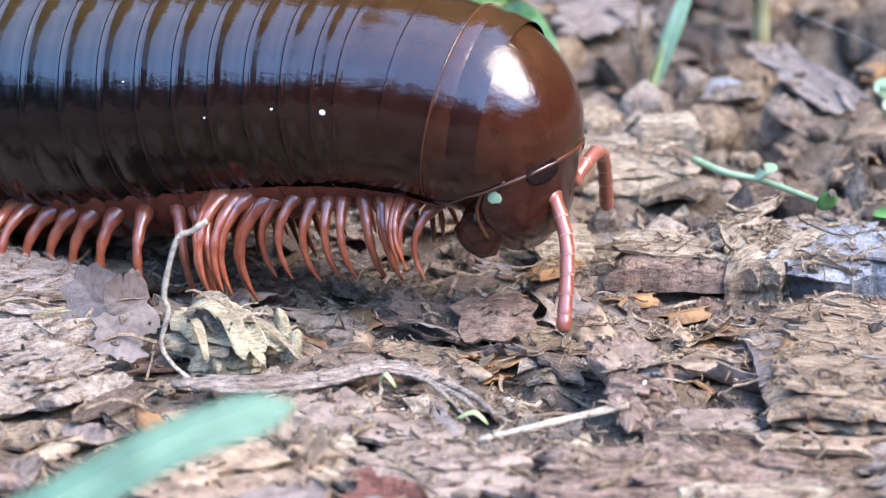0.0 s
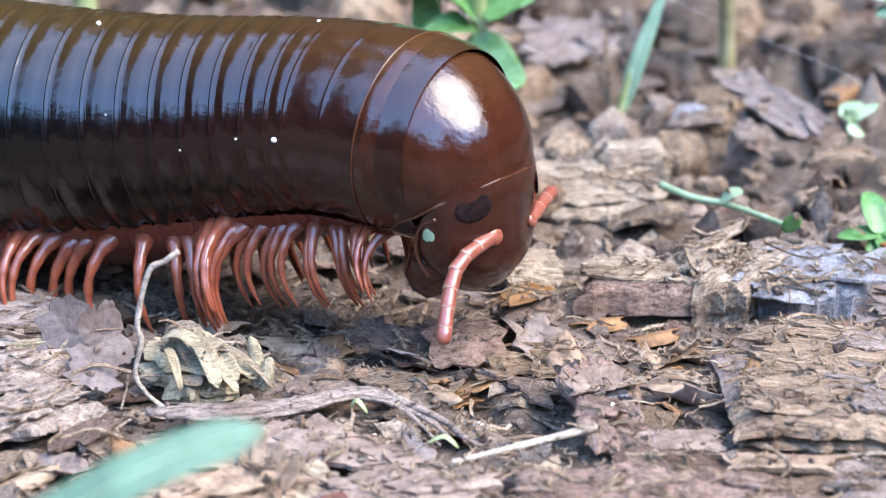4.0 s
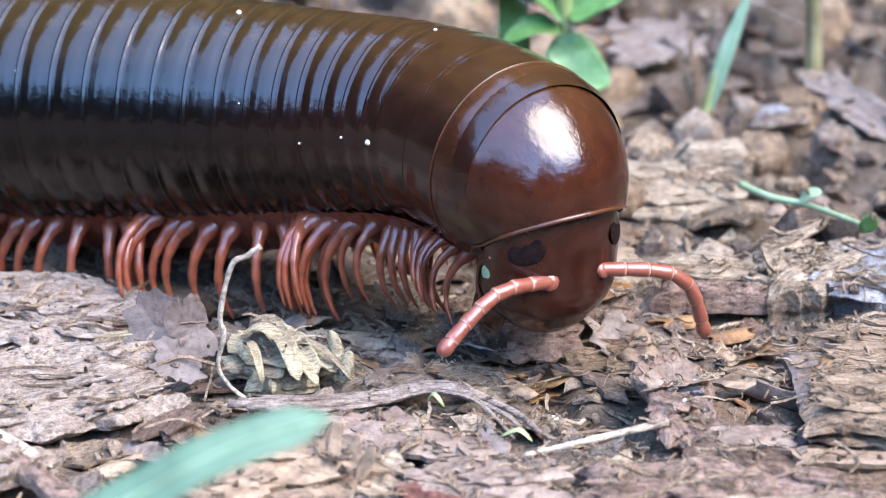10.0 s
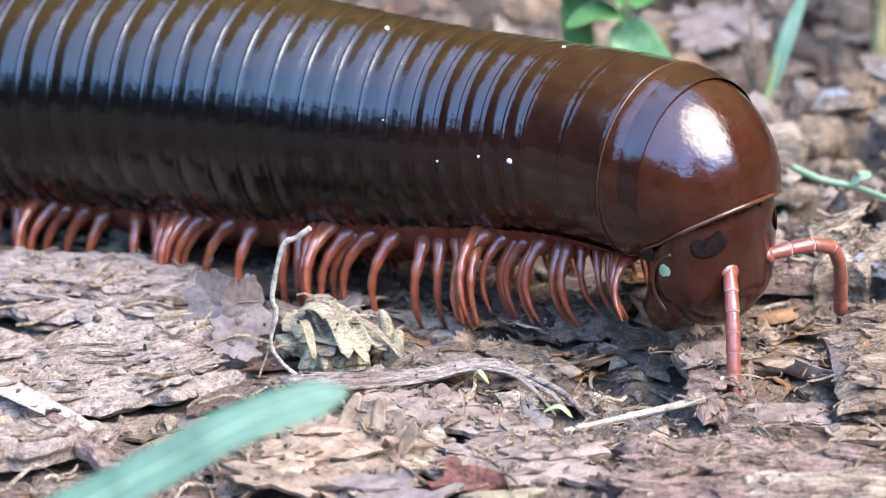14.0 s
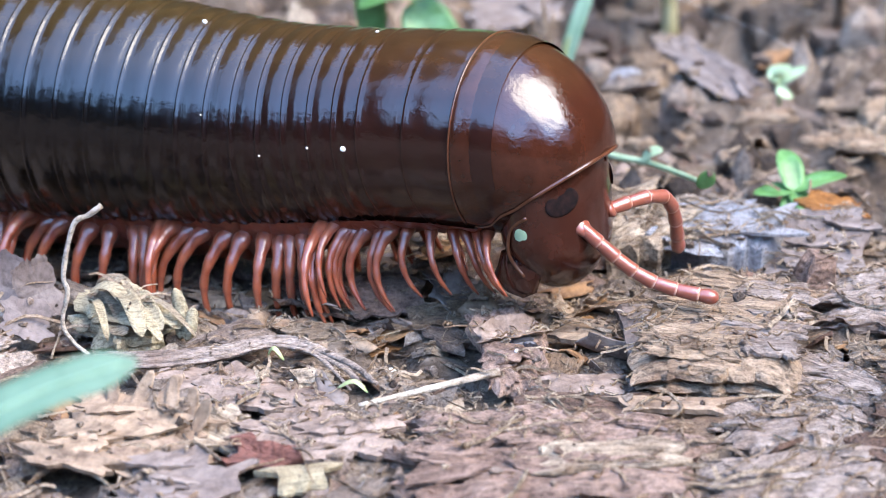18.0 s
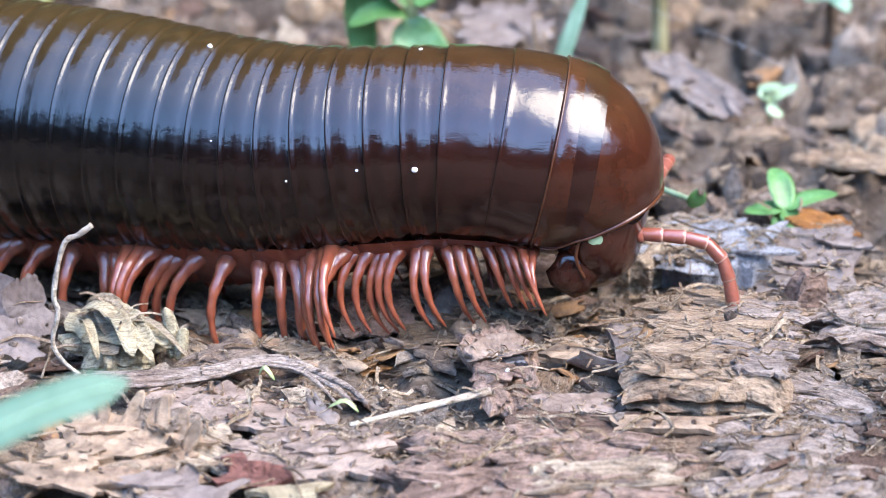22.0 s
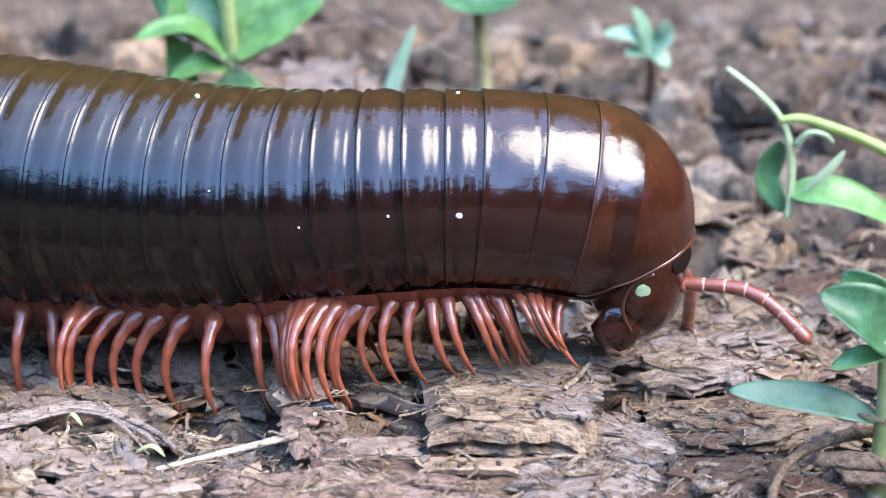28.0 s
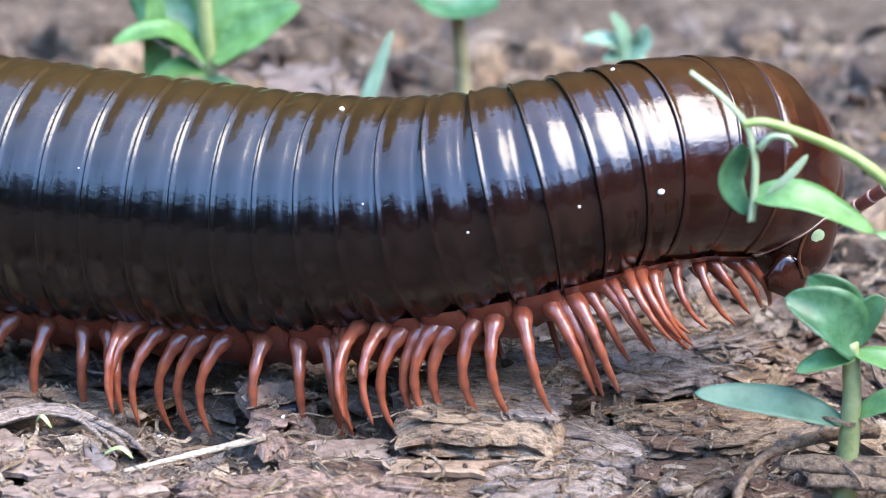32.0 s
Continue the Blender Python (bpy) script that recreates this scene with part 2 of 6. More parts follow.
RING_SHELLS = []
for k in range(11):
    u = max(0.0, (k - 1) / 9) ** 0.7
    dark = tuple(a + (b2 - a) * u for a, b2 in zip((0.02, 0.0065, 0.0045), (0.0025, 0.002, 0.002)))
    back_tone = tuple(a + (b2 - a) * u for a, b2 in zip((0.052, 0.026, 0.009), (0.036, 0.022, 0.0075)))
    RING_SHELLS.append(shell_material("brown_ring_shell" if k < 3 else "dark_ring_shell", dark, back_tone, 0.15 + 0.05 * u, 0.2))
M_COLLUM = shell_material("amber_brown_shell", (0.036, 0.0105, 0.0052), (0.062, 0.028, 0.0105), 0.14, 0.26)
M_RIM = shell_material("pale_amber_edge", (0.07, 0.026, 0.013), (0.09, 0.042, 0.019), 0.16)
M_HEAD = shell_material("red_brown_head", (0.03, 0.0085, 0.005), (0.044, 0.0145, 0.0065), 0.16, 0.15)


def limb_material(name, a, c2, band=False):
    m, n, l, b = material(name, 0.28, 0.45)
    f = noise_node(n, l, 900, 3)
    c = ramp(n, l, f, [(0.3, a), (0.7, c2)])
    if band:
        sp = n.new("ShaderNodeSeparateXYZ")
        l.new(n.new("ShaderNodeTexCoord").outputs["Object"], sp.inputs[0])
        mr = n.new("ShaderNodeMapRange")
        mr.inputs[1].default_value, mr.inputs[2].default_value = 0.00133, 0.00142
        l.new(sp.outputs[0], mr.inputs[0])
        c = mix(n, l, c, (0.42, 0.24, 0.18), mr.outputs[0])
    l.new(c, b.inputs["Base Color"])
    b.inputs["Coat Weight"].default_value, b.inputs["Coat Roughness"].default_value = 0.3, 0.12
    bump(n, l, b, noise_node(n, l, 1500, 3), 0.25, 0.0002)
    b.inputs["Subsurface Weight"].default_value = 0.25
    b.inputs["Subsurface Radius"].default_value = (0.6, 0.2, 0.1)
    b.inputs["Subsurface Scale"].default_value = 0.0008
    return m


M_LEG = limb_material("brick_red_leg", (0.15, 0.034, 0.017), (0.28, 0.078, 0.036))
M_BELLY = limb_material("dark_red_belly", (0.13, 0.03, 0.016), (0.22, 0.055, 0.028))
M_ANTENNA = limb_material("coral_antenna", (0.17, 0.045, 0.027), (0.24, 0.078, 0.05), True)
m, n, l, b = material("black_eye", 0.85, 0.1)
l.new(ramp(n, l, noise_node(n, l, 3000, 3), [(0.35, (0.003, 0.002, 0.002)), (0.65, (0.016, 0.007, 0.006))]), b.inputs["Base Color"])
M_EYE = m
m, n, l, b = material("charcoal", 0.5)
l.new(ramp(n, l, noise_node(n, l, 2500, 3), [(0.3, (0.01, 0.01, 0.012)), (0.7, (0.05, 0.048, 0.055))]), b.inputs["Base Color"])
M_CHAR = m
m, n, l, b = material("pale_green_spot", 0.4)
l.new(ramp(n, l, noise_node(n, l, 900, 2), [(0.3, (0.2, 0.28, 0.15)), (0.7, (0.28, 0.36, 0.21))]), b.inputs["Base Color"])
M_SPOT = m
m, n, l, b = material("white_speck", 0.5)
l.new(ramp(n, l, noise_node(n, l, 3000, 2), [(0.3, (0.75, 0.72, 0.66)), (0.7, (0.85, 0.83, 0.8))]), b.inputs["Base Color"])
M_WHITE = m
# dark colour of the unseen shell added to block the sky
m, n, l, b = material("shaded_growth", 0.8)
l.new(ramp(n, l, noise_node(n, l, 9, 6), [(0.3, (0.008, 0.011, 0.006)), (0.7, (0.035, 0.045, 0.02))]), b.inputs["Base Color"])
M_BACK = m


# ---- mesh helpers, in millimetres ----
def link(name, me, mat, parent=None, label=""):
    me.materials.append(mat)
    ob = new(name, me)
    ob.parent = parent
    if label:
        ob["label"] = label
    return ob


def part(name, bm, mat, parent=None, label="", smooth=True):
    """One bmesh, in millimetres, as one object."""
    bmesh.ops.recalc_face_normals(bm, faces=bm.faces)
    bm.transform(Matrix.Scale(MM, 4))
    me = bpy.data.meshes.new(name)
    for f in bm.faces:
        f.smooth = smooth
    bm.to_mesh(me)
    bm.free()
    return link(name, me, mat, parent, label)


def raw(name, verts, faces, mat, parent=None, label="", smooth=False):
    me = bpy.data.meshes.new(name)
    me.from_pydata((np.asarray(verts) * MM).tolist(), [], faces)
    if smooth:
        me.polygons.foreach_set("use_smooth", [True] * len(me.polygons))
    me.update()
    return link(name, me, mat, parent, label)


def put(ob, x, y, z, rx=0, ry=0, rz=0):
    ob.matrix_basis = pose(x * MM, y * MM, z * MM, rx, ry, rz)
    return ob


def fbm(x, y, scale, octaves=4, seed=0, gain=0.5):
    """Smooth value noise, about -1 to 1."""
    out, amp, total = 0.0, 1.0, 0.0
    for o in range(octaves):
        u, v = np.asarray(x) / scale + 37.1 * o + seed * 11.3, np.asarray(y) / scale - 19.7 * o + seed * 5.9
        i, j = np.floor(u).astype(np.int64), np.floor(v).astype(np.int64)
        fu, fv = u - i, v - j
        fu, fv = fu * fu * (3 - 2 * fu), fv * fv * (3 - 2 * fv)

        def corner(a, b):
            h = (a * 374761393 + b * 668265263 + (seed + o) * 2147483 + 1013904223) & 0xFFFFFFFF
            h = ((h ^ (h >> 13)) * 1274126177) & 0xFFFFFFFF
            return ((h ^ (h >> 16)) & 0xFFFF) / 32767.5 - 1

        out = out + amp * ((corner(i, j) * (1 - fu) + corner(i + 1, j) * fu) * (1 - fv) + (corner(i, j + 1) * (1 - fu) + corner(i + 1, j + 1) * fu) * fv)
        total, amp, scale = total + amp, amp * gain, scale / 2
    return out / total * 1.6


# hollows in the soil: place, width, depth
HOLES = ((12.3, -2.5, 1.8, 2.6), (42, 69, 5, 6), (41.5, 39, 3, 4.5), (46.5, 31, 3.5, 4), (24.4, -6.6, 1.4, 1.8), (9, 2, 1.8, 1.6), (54, 62, 4, 5), (30, 48, 3, 4), (5, 66, 5, 5), (-9, 64, 4, 4), (58, 40, 3, 4), (21, 58, 3, 3.5), (49, 48, 3, 4), (-22, 46, 4, 4))


def height(x, y):
    """The soil's height, in millimetres."""
    x, y = np.asarray(x, float), np.asarray(y, float)
    near = np.exp(-((np.hypot(x - 20, y - 20) / 260) ** 2))
    lump = np.clip((y - 18) / 30, 0, 1)
    z = 0.8 * fbm(x, y, 17, 3, 1) + 0.75 * fbm(x, y, 4.2, 4, 2) + 0.3 * fbm(x, y, 1.3, 3, 3)
    z = z + lump * (4.0 * np.abs(fbm(x, y, 11, 4, 4)) - 1.2 + 1.2 * fbm(x, y, 26, 2, 5) + 1.6 * np.abs(fbm(x, y, 4.5, 3, 6)) - 0.6)
    for hx, hy, hr, depth in HOLES:
        z = z - depth * np.exp(-(((x - hx) / hr) ** 2 + ((y - hy) / (1.4 * hr)) ** 2) ** 2)
    return z * near - 1.0


def tube(points, radii, sides=8, close=True):
    """A bent tapered tube through points."""
    bm = bmesh.new()
    pts = [Vector(p) for p in points]
    rows, side = [], None
    for k, p in enumerate(pts):
        d = (pts[min(k + 1, len(pts) - 1)] - pts[max(k - 1, 0)]).normalized()
        if side is None:
            side = d.orthogonal().normalized()
        side = (side - d * side.dot(d)).normalized()
        up = d.cross(side)
        r = radii[k] if hasattr(radii, "__len__") else radii
        ru, rs = r if hasattr(r, "__len__") else (r, r)
        rows.append([bm.verts.new(p + side * (math.cos(a) * ru) + up * (math.sin(a) * rs)) for a in (2 * math.pi * q / sides for q in range(sides))])
    for a, b in zip(rows, rows[1:]):
        for q in range(sides):
            bm.faces.new((a[q], a[(q + 1) % sides], b[(q + 1) % sides], b[q]))
    if close:
        bm.faces.new(rows[0][::-1])
        bm.faces.new(rows[-1])
    return bm


def spline(points, steps=6):
    """A smooth line through points."""
    p = [Vector(points[0])] + [Vector(q) for q in points] + [Vector(points[-1])]
    out = []
    for k in range(1, len(p) - 2):
        for s in range(steps):
            t = s / steps
            a, b, c, d = p[k - 1], p[k], p[k + 1], p[k + 2]
            out.append(0.5 * ((2 * b) + (c - a) * t + (2 * a - 5 * b + 4 * c - d) * t * t + (3 * b - a - 3 * c + d) * t**3))
    return out + [p[-2]]


def slab(length, width, thick, seed, bend=0.0, ragged=0.25, strata=0, nx=26, ny=14, grain=0.15, round_=0.0):
    """A split piece of wood or bark with ragged ends and edges, grain ridges along x, standing on z = 0."""
    bm = bmesh.new()
    g = np.random.default_rng(seed)
    top, bot = [], []
    for i in range(nx + 1):
        u = i / nx * 2 - 1
        rt, rb = [], []
        for j in range(ny + 1):
            v = j / ny * 2 - 1
            edge = 1 + ragged * float(fbm(v * 9, seed, 3.0, 3, seed)) * (abs(u) ** 3)
            side = 1 + ragged * 0.8 * float(fbm(u * 9, seed + 5, 3.0, 3, seed + 1)) * (abs(v) ** 3)
            x, y = u * length / 2 * edge * (1 - round_ * v * v), v * width / 2 * side * (1 - round_ * u * u)
            ridge = grain * float(fbm(x * 0.25, y * 2.2, 1.6, 3, seed + 2)) + grain * 0.7 * float(fbm(x, y, 2.5, 3, seed + 3))
            drop = -thick * 0.35 * max(0.0, abs(u) ** 6 + abs(v) ** 6 - 0.3)
            zb = bend * (v * v - 0.5) * width * 0.25
            rt.append(bm.verts.new((x, y, thick + ridge + zb + drop)))
            rb.append(bm.verts.new((x * 0.97, y * 0.97, zb + 0.3 * ridge)))
        top.append(rt), bot.append(rb)
    for i in range(nx):
        for j in range(ny):
            bm.faces.new((top[i][j], top[i + 1][j], top[i + 1][j + 1], top[i][j + 1]))
            bm.faces.new((bot[i][j], bot[i][j + 1], bot[i + 1][j + 1], bot[i + 1][j]))
    levels = max(1, strata)
    rim = [(i, 0) for i in range(nx)] + [(nx, j) for j in range(ny)] + [(i, ny) for i in range(nx, 0, -1)] + [(0, j) for j in range(ny, 0, -1)]
    prev = [top[i][j] for i, j in rim]
    for s in range(1, levels + 1):
        if s < levels:
            row = []
            out = 1 + (0.05 if s % 2 else -0.05) + 0.03 * g.uniform(-1, 1)
            for k, (i, j) in enumerate(rim):
                p = top[i][j].co.lerp(bot[i][j].co, s / levels)
                q = out + 0.05 * float(fbm(k * 0.7, s * 7.0, 2.0, 2, seed + 4))
                row.append(bm.verts.new((p.x * q, p.y * q, p.z)))
        else:
            row = [bot[i][j] for i, j in rim]
        for k in range(len(rim)):
            bm.faces.new((prev[k], row[k], row[(k + 1) % len(rim)], prev[(k + 1) % len(rim)]))
        prev = row
    return bm


def flake(g, size, thick, curl):
    """Vertices and faces of a torn flake of leaf or bark."""
    n = int(g.integers(6, 10))
    a = np.sort(g.uniform(0, 2 * np.pi, n) * 0.35 + np.linspace(0, 2 * np.pi, n, endpoint=False) * 0.65 + 0.3)
    r = size * g.uniform(0.55, 1.15, n)
    ell = g.uniform(0.45, 1.0)
    x, y = r * np.cos(a), r * np.sin(a) * ell
    bendz = curl * (x * x) / max(size, 0.1) + g.normal(0, 0.05 * size, n)
    top = np.stack([x, y, bendz + thick], 1)
    bot = np.stack([x * 0.96, y * 0.96, bendz], 1)
    verts = np.concatenate([top, bot, [[0, 0, thick + 0.04 * size], [0, 0, 0]]])
    faces = []
    for k in range(n):
        q = (k + 1) % n
        faces += [(k, q, 2 * n), (q, k, n + k, n + q), (n + q, n + k, 2 * n + 1)]
    return verts, faces


def blob(bm_r, sy, sz, seed):
    bm = bmesh.new()
    bmesh.ops.create_icosphere(bm, subdivisions=2, radius=bm_r)
    for v in bm.verts:
        v.co.y *= sy
        v.co.z *= sz
        v.co += v.co * 0.12 * math.sin(v.co.x * 31 + seed) * math.cos(v.co.z * 27)
    return bm


def oval(r, sy, sz):
    bm = bmesh.new()
    bmesh.ops.create_uvsphere(bm, u_segments=24, v_segments=16, radius=r)
    for v in bm.verts:
        v.co.y *= sy
        v.co.z *= sz
    return bm


def turn_xyz(g, tilt):
    rx, ry, rz = g.normal(0, tilt), g.normal(0, tilt), g.uniform(0, 6.283)
    return np.array(Euler((rx, ry, rz)).to_matrix())


# ---- ground: one sheet to the horizon ----
def axis_steps(lo, hi, step, far):
    mid = np.arange(lo, hi + step / 2, step)
    out = [hi]
    d = step
    while out[-1] < far:
        d *= 1.35
        out.append(out[-1] + d)
    d, low = step, [lo]
    while low[-1] > -far:
        d *= 1.35
        low.append(low[-1] - d)
    return np.concatenate([low[:0:-1], mid, out[1:]])


def build_ground():
    xs, ys = axis_steps(-45, 75, 0.42, 40000), axis_steps(-32, 105, 0.42, 40000)
    gx, gy = np.meshgrid(xs, ys, indexing="ij")
    gz = height(gx, gy)
    v = np.stack([gx, gy, gz], -1).reshape(-1, 3)
    nx, ny = len(xs), len(ys)
    i = np.arange(nx * ny).reshape(nx, ny)
    f = np.stack([i[:-1, :-1], i[1:, :-1], i[1:, 1:], i[:-1, 1:]], -1).reshape(-1, 4)
    ob = raw("ground", v, f.tolist(), M_SOIL, smooth=True)
    tagged(ob, "brown crumbly soil under leaf litter", "ground", kind="structure")


build_ground()


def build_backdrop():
    """Unseen plain shell added to block the sky and shape its reflections, standing in for growth: tall round three
    sides and low behind the camera, with an uneven rim.
    """
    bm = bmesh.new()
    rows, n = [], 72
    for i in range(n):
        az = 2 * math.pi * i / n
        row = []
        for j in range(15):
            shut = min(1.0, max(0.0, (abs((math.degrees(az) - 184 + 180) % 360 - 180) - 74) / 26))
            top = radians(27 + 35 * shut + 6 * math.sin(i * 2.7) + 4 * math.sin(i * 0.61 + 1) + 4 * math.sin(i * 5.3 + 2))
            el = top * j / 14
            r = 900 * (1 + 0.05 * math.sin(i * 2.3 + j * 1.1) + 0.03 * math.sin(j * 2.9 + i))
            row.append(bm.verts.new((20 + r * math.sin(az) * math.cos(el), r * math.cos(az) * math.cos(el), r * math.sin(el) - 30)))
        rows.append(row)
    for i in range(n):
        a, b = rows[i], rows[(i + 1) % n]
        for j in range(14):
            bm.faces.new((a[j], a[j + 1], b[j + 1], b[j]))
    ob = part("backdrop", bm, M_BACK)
    tagged(ob, "unseen dark shell added to block low sky, standing in for growth", "backdrop", kind="structure")


build_backdrop()


# ---- litter ----
def settle(x, y):
    """The height of whatever lies uppermost there, in millimetres."""
    hit, place, *_ = scene.ray_cast(bpy.context.evaluated_depsgraph_get(), (x * MM, y * MM, 4.6 * MM), (0, 0, -1))
    return place.z / MM if hit else float(height(x, y))


def on_soil(x, y):
    """Whether soil or loose litter lies uppermost there, and no piece of its own."""
    hit, _, _, _, ob, _ = scene.ray_cast(bpy.context.evaluated_depsgraph_get(), (x * MM, y * MM, 4.6 * MM), (0, 0, -1))
    return not hit or ob.name.startswith(("ground", "leaf_litter", "far_leaf", "soil_crumbs", "soil_clods", "plant_fibres", "fibre_crumbs"))


def scatter(name, count, region, sizes, mat, seed, label, category, thin=0.12, tilt=0.35, curl=0.25):
    g = np.random.default_rng(seed)
    V, F, base = [], [], 0
    x0, x1, y0, y1 = region
    for _ in range(count):
        x, y = g.uniform(x0, x1), g.uniform(y0, y1)
        s = sizes[0] * (sizes[1] / sizes[0]) ** (g.uniform() ** 1.8)
        if not on_soil(x, y):
            if g.uniform() < 0.9:
                continue
            s = min(s, sizes[0] * 1.5)
        v, f = flake(g, s, thin * s + 0.04, g.normal(0, curl))
        v = v @ turn_xyz(g, tilt).T
        v = v + [x, y, 0]
        v[:, 2] += settle(x, y) + 0.1 * s
        V.append(v)
        F += [tuple(q + base for q in face) for face in f]
        base += len(v)
    ob = raw(name, np.concatenate(V), F, mat)
    tagged(ob, label, category, kind="stuff")


def crumbs(name, count, region, sizes, mat, seed, label, category):
    g = np.random.default_rng(seed)
    ico = bmesh.new()
    bmesh.ops.create_icosphere(ico, subdivisions=1, radius=1)
    iv = np.array([v.co[:] for v in ico.verts])
    fi = [tuple(v.index for v in f.verts) for f in ico.faces]
    ico.free()
    V, F = [], []
    base = 0
    for k in range(count):
        x, y = g.uniform(region[0], region[1]), g.uniform(region[2], region[3])
        s = sizes[0] * (sizes[1] / sizes[0]) ** (g.uniform() ** 2)
        if k % 9 and not on_soil(x, y):
            continue
        v = iv * (s * g.uniform(0.6, 1.3, (len(iv), 1))) * g.uniform(0.55, 1.2, 3)
        V.append(v + [x, y, settle(x, y) + 0.25 * s])
        F += [tuple(q + base for q in face) for face in fi]
        base += len(iv)
    ob = raw(name, np.concatenate(V), F, mat)
    tagged(ob, label, category, kind="stuff")


def strands(name, count, region, mat, seed, label, category, long=(1.2, 5.5), thick=(0.05, 0.16)):
    g = np.random.default_rng(seed)
    V, F, base = [], [], 0
    for _ in range(count):
        x, y, a = g.uniform(region[0], region[1]), g.uniform(region[2], region[3]), g.uniform(0, 6.28)
        ln, r, k = g.uniform(*long), g.uniform(*thick), g.normal(0, 0.5)
        n, z0 = 6, settle(x, y)
        for q in range(n):
            t = q / (n - 1) - 0.5
            aa = a + k * t
            px, py = x + ln * t * math.cos(aa), y + ln * t * math.sin(aa)
            pz = z0 + 0.15 + r + 0.5 * math.sin(q * 1.3 + x) * r * 3
            for s in range(3):
                th = s * 2.094
                V.append((px - math.sin(aa) * r * math.cos(th), py + math.cos(aa) * r * math.cos(th), pz + r * math.sin(th)))
        for q in range(n - 1):
            for s in range(3):
                b0 = base + q * 3
                F.append((b0 + s, b0 + (s + 1) % 3, b0 + 3 + (s + 1) % 3, b0 + 3 + s))
        base += 3 * n
    ob = raw(name, V, F, mat)
    tagged(ob, label, category, kind="stuff")




# ---- named things of the place ----
def thing(name, label, category, x, y, z, group=""):
    ob = new(name)
    ob.location = (x * MM, y * MM, z * MM)
    return tagged(ob, label, category, group)


def leaf_bm(points, width, fold=0.15, thick=0.14, up=(0, 0, 1), shape=1.0, ny=6, steps=7, wave=0.0, blunt=0.0):
    """A leaf or blade along a bent midrib: a closed thin body, folded along the rib, pointed or blunt at its tip."""
    rib = spline(points, steps)
    n, bm = len(rib), bmesh.new()
    top, bot = [], []
    u = Vector(up)
    for k, p in enumerate(rib):
        t = k / (n - 1)
        d = (rib[min(k + 1, n - 1)] - rib[max(k - 1, 0)]).normalized()
        side = d.cross(u).normalized()
        nor = side.cross(d).normalized()
        w = width / 2 * (math.sin(math.pi * min(1, max(0, t)) ** shape) ** 0.75 * (1 - blunt) + blunt * min(1, 14 * t + 0.25, 9 * (1 - t) + 0.1)) + 0.04
        rt, rb = [], []
        for j in range(ny + 1):
            v = j / ny * 2 - 1
            q = p + side * (w * v) + nor * (fold * w * (v * v) + wave * w * math.sin(5 * t * math.pi + 2 * v) * abs(v))
            rt.append(bm.verts.new(q + nor * thick / 2 * (1.05 - abs(v))))
            rb.append(bm.verts.new(q - nor * thick / 2 * (1.05 - abs(v))))
        top.append(rt), bot.append(rb)
    for a, b, flip in ((top, top, 0), (bot, bot, 1)):
        for k in range(n - 1):
            for j in range(ny):
                f = (a[k][j], a[k][j + 1], a[k + 1][j + 1], a[k + 1][j])
                bm.faces.new(f[::-1] if flip else f)
    for k in range(n - 1):
        bm.faces.new((top[k][0], top[k + 1][0], bot[k + 1][0], bot[k][0]))
        bm.faces.new((top[k][ny], bot[k][ny], bot[k + 1][ny], top[k + 1][ny]))
    for k in (0, n - 1):
        for j in range(ny):
            bm.faces.new((top[k][j], bot[k][j], bot[k][j + 1], top[k][j + 1]))
    return bm


def rod(points, r0, r1, sides=8, steps=6, flat=1.0, rough=0.0, seed=0):
    pts = spline(points, steps)
    n = len(pts)
    g = np.random.default_rng(seed)
    radii = []
    for k in range(n):
        r = (r0 + (r1 - r0) * k / (n - 1)) * (1 + rough * g.uniform(-1, 1))
        radii.append((r, r * flat))
    return tube(pts, radii, sides)


def wood(name, label, category, size, seed, mat, x, y, z, rx=0, ry=0, rz=0, bend=0.0, ragged=0.25, strata=3, grain=0.15, round_=0.0, group=""):
    bm = slab(*size, seed, bend, ragged, strata, max(8, int(size[0] * 2.6)), max(6, int(size[1] * 2.6)), grain, round_)
    ob = part(name, bm, mat, smooth=False)
    put(ob, x, y, z, rx, ry, rz)
    if size[0] * size[1] > 30:
        loose_layers(ob, size, seed, mat, min(22, int(size[0] * size[1] * 0.16)))
    return tagged(ob, label, category, group)


layer_meshes = {}


def loose_layers(ob, size, seed, mat, count):
    """Thin splinters and scales still holding to a larger piece."""
    g = np.random.default_rng(seed)
    if mat.name not in layer_meshes:
        made = []
        for k in range(6):
            bm = slab(g.uniform(2.2, 4.6), g.uniform(0.9, 2.0), g.uniform(0.12, 0.3), 900 + k, g.uniform(-0.4, 0.7), 0.55, 0, 7, 5, 0.1, 0.15)
            made.append(part("loose_scale", bm, mat, ob, "", False))
        layer_meshes[mat.name] = [o.data for o in made]
    else:
        made = []
    for k in range(count):
        if k < len(made):
            o = made[k]
        else:
            o = new("loose_scale", layer_meshes[mat.name][k % 6])
            o.parent = ob
        u, v = g.uniform(-0.42, 0.42), g.uniform(-0.42, 0.42)
        put(o, u * size[0], v * size[1], size[2] * 0.96 - 0.35 * size[2] * max(0, 64 * (abs(u) ** 6 + abs(v) ** 6) - 0.3), g.normal(0, 5), g.normal(0, 5), g.normal(0, 14))


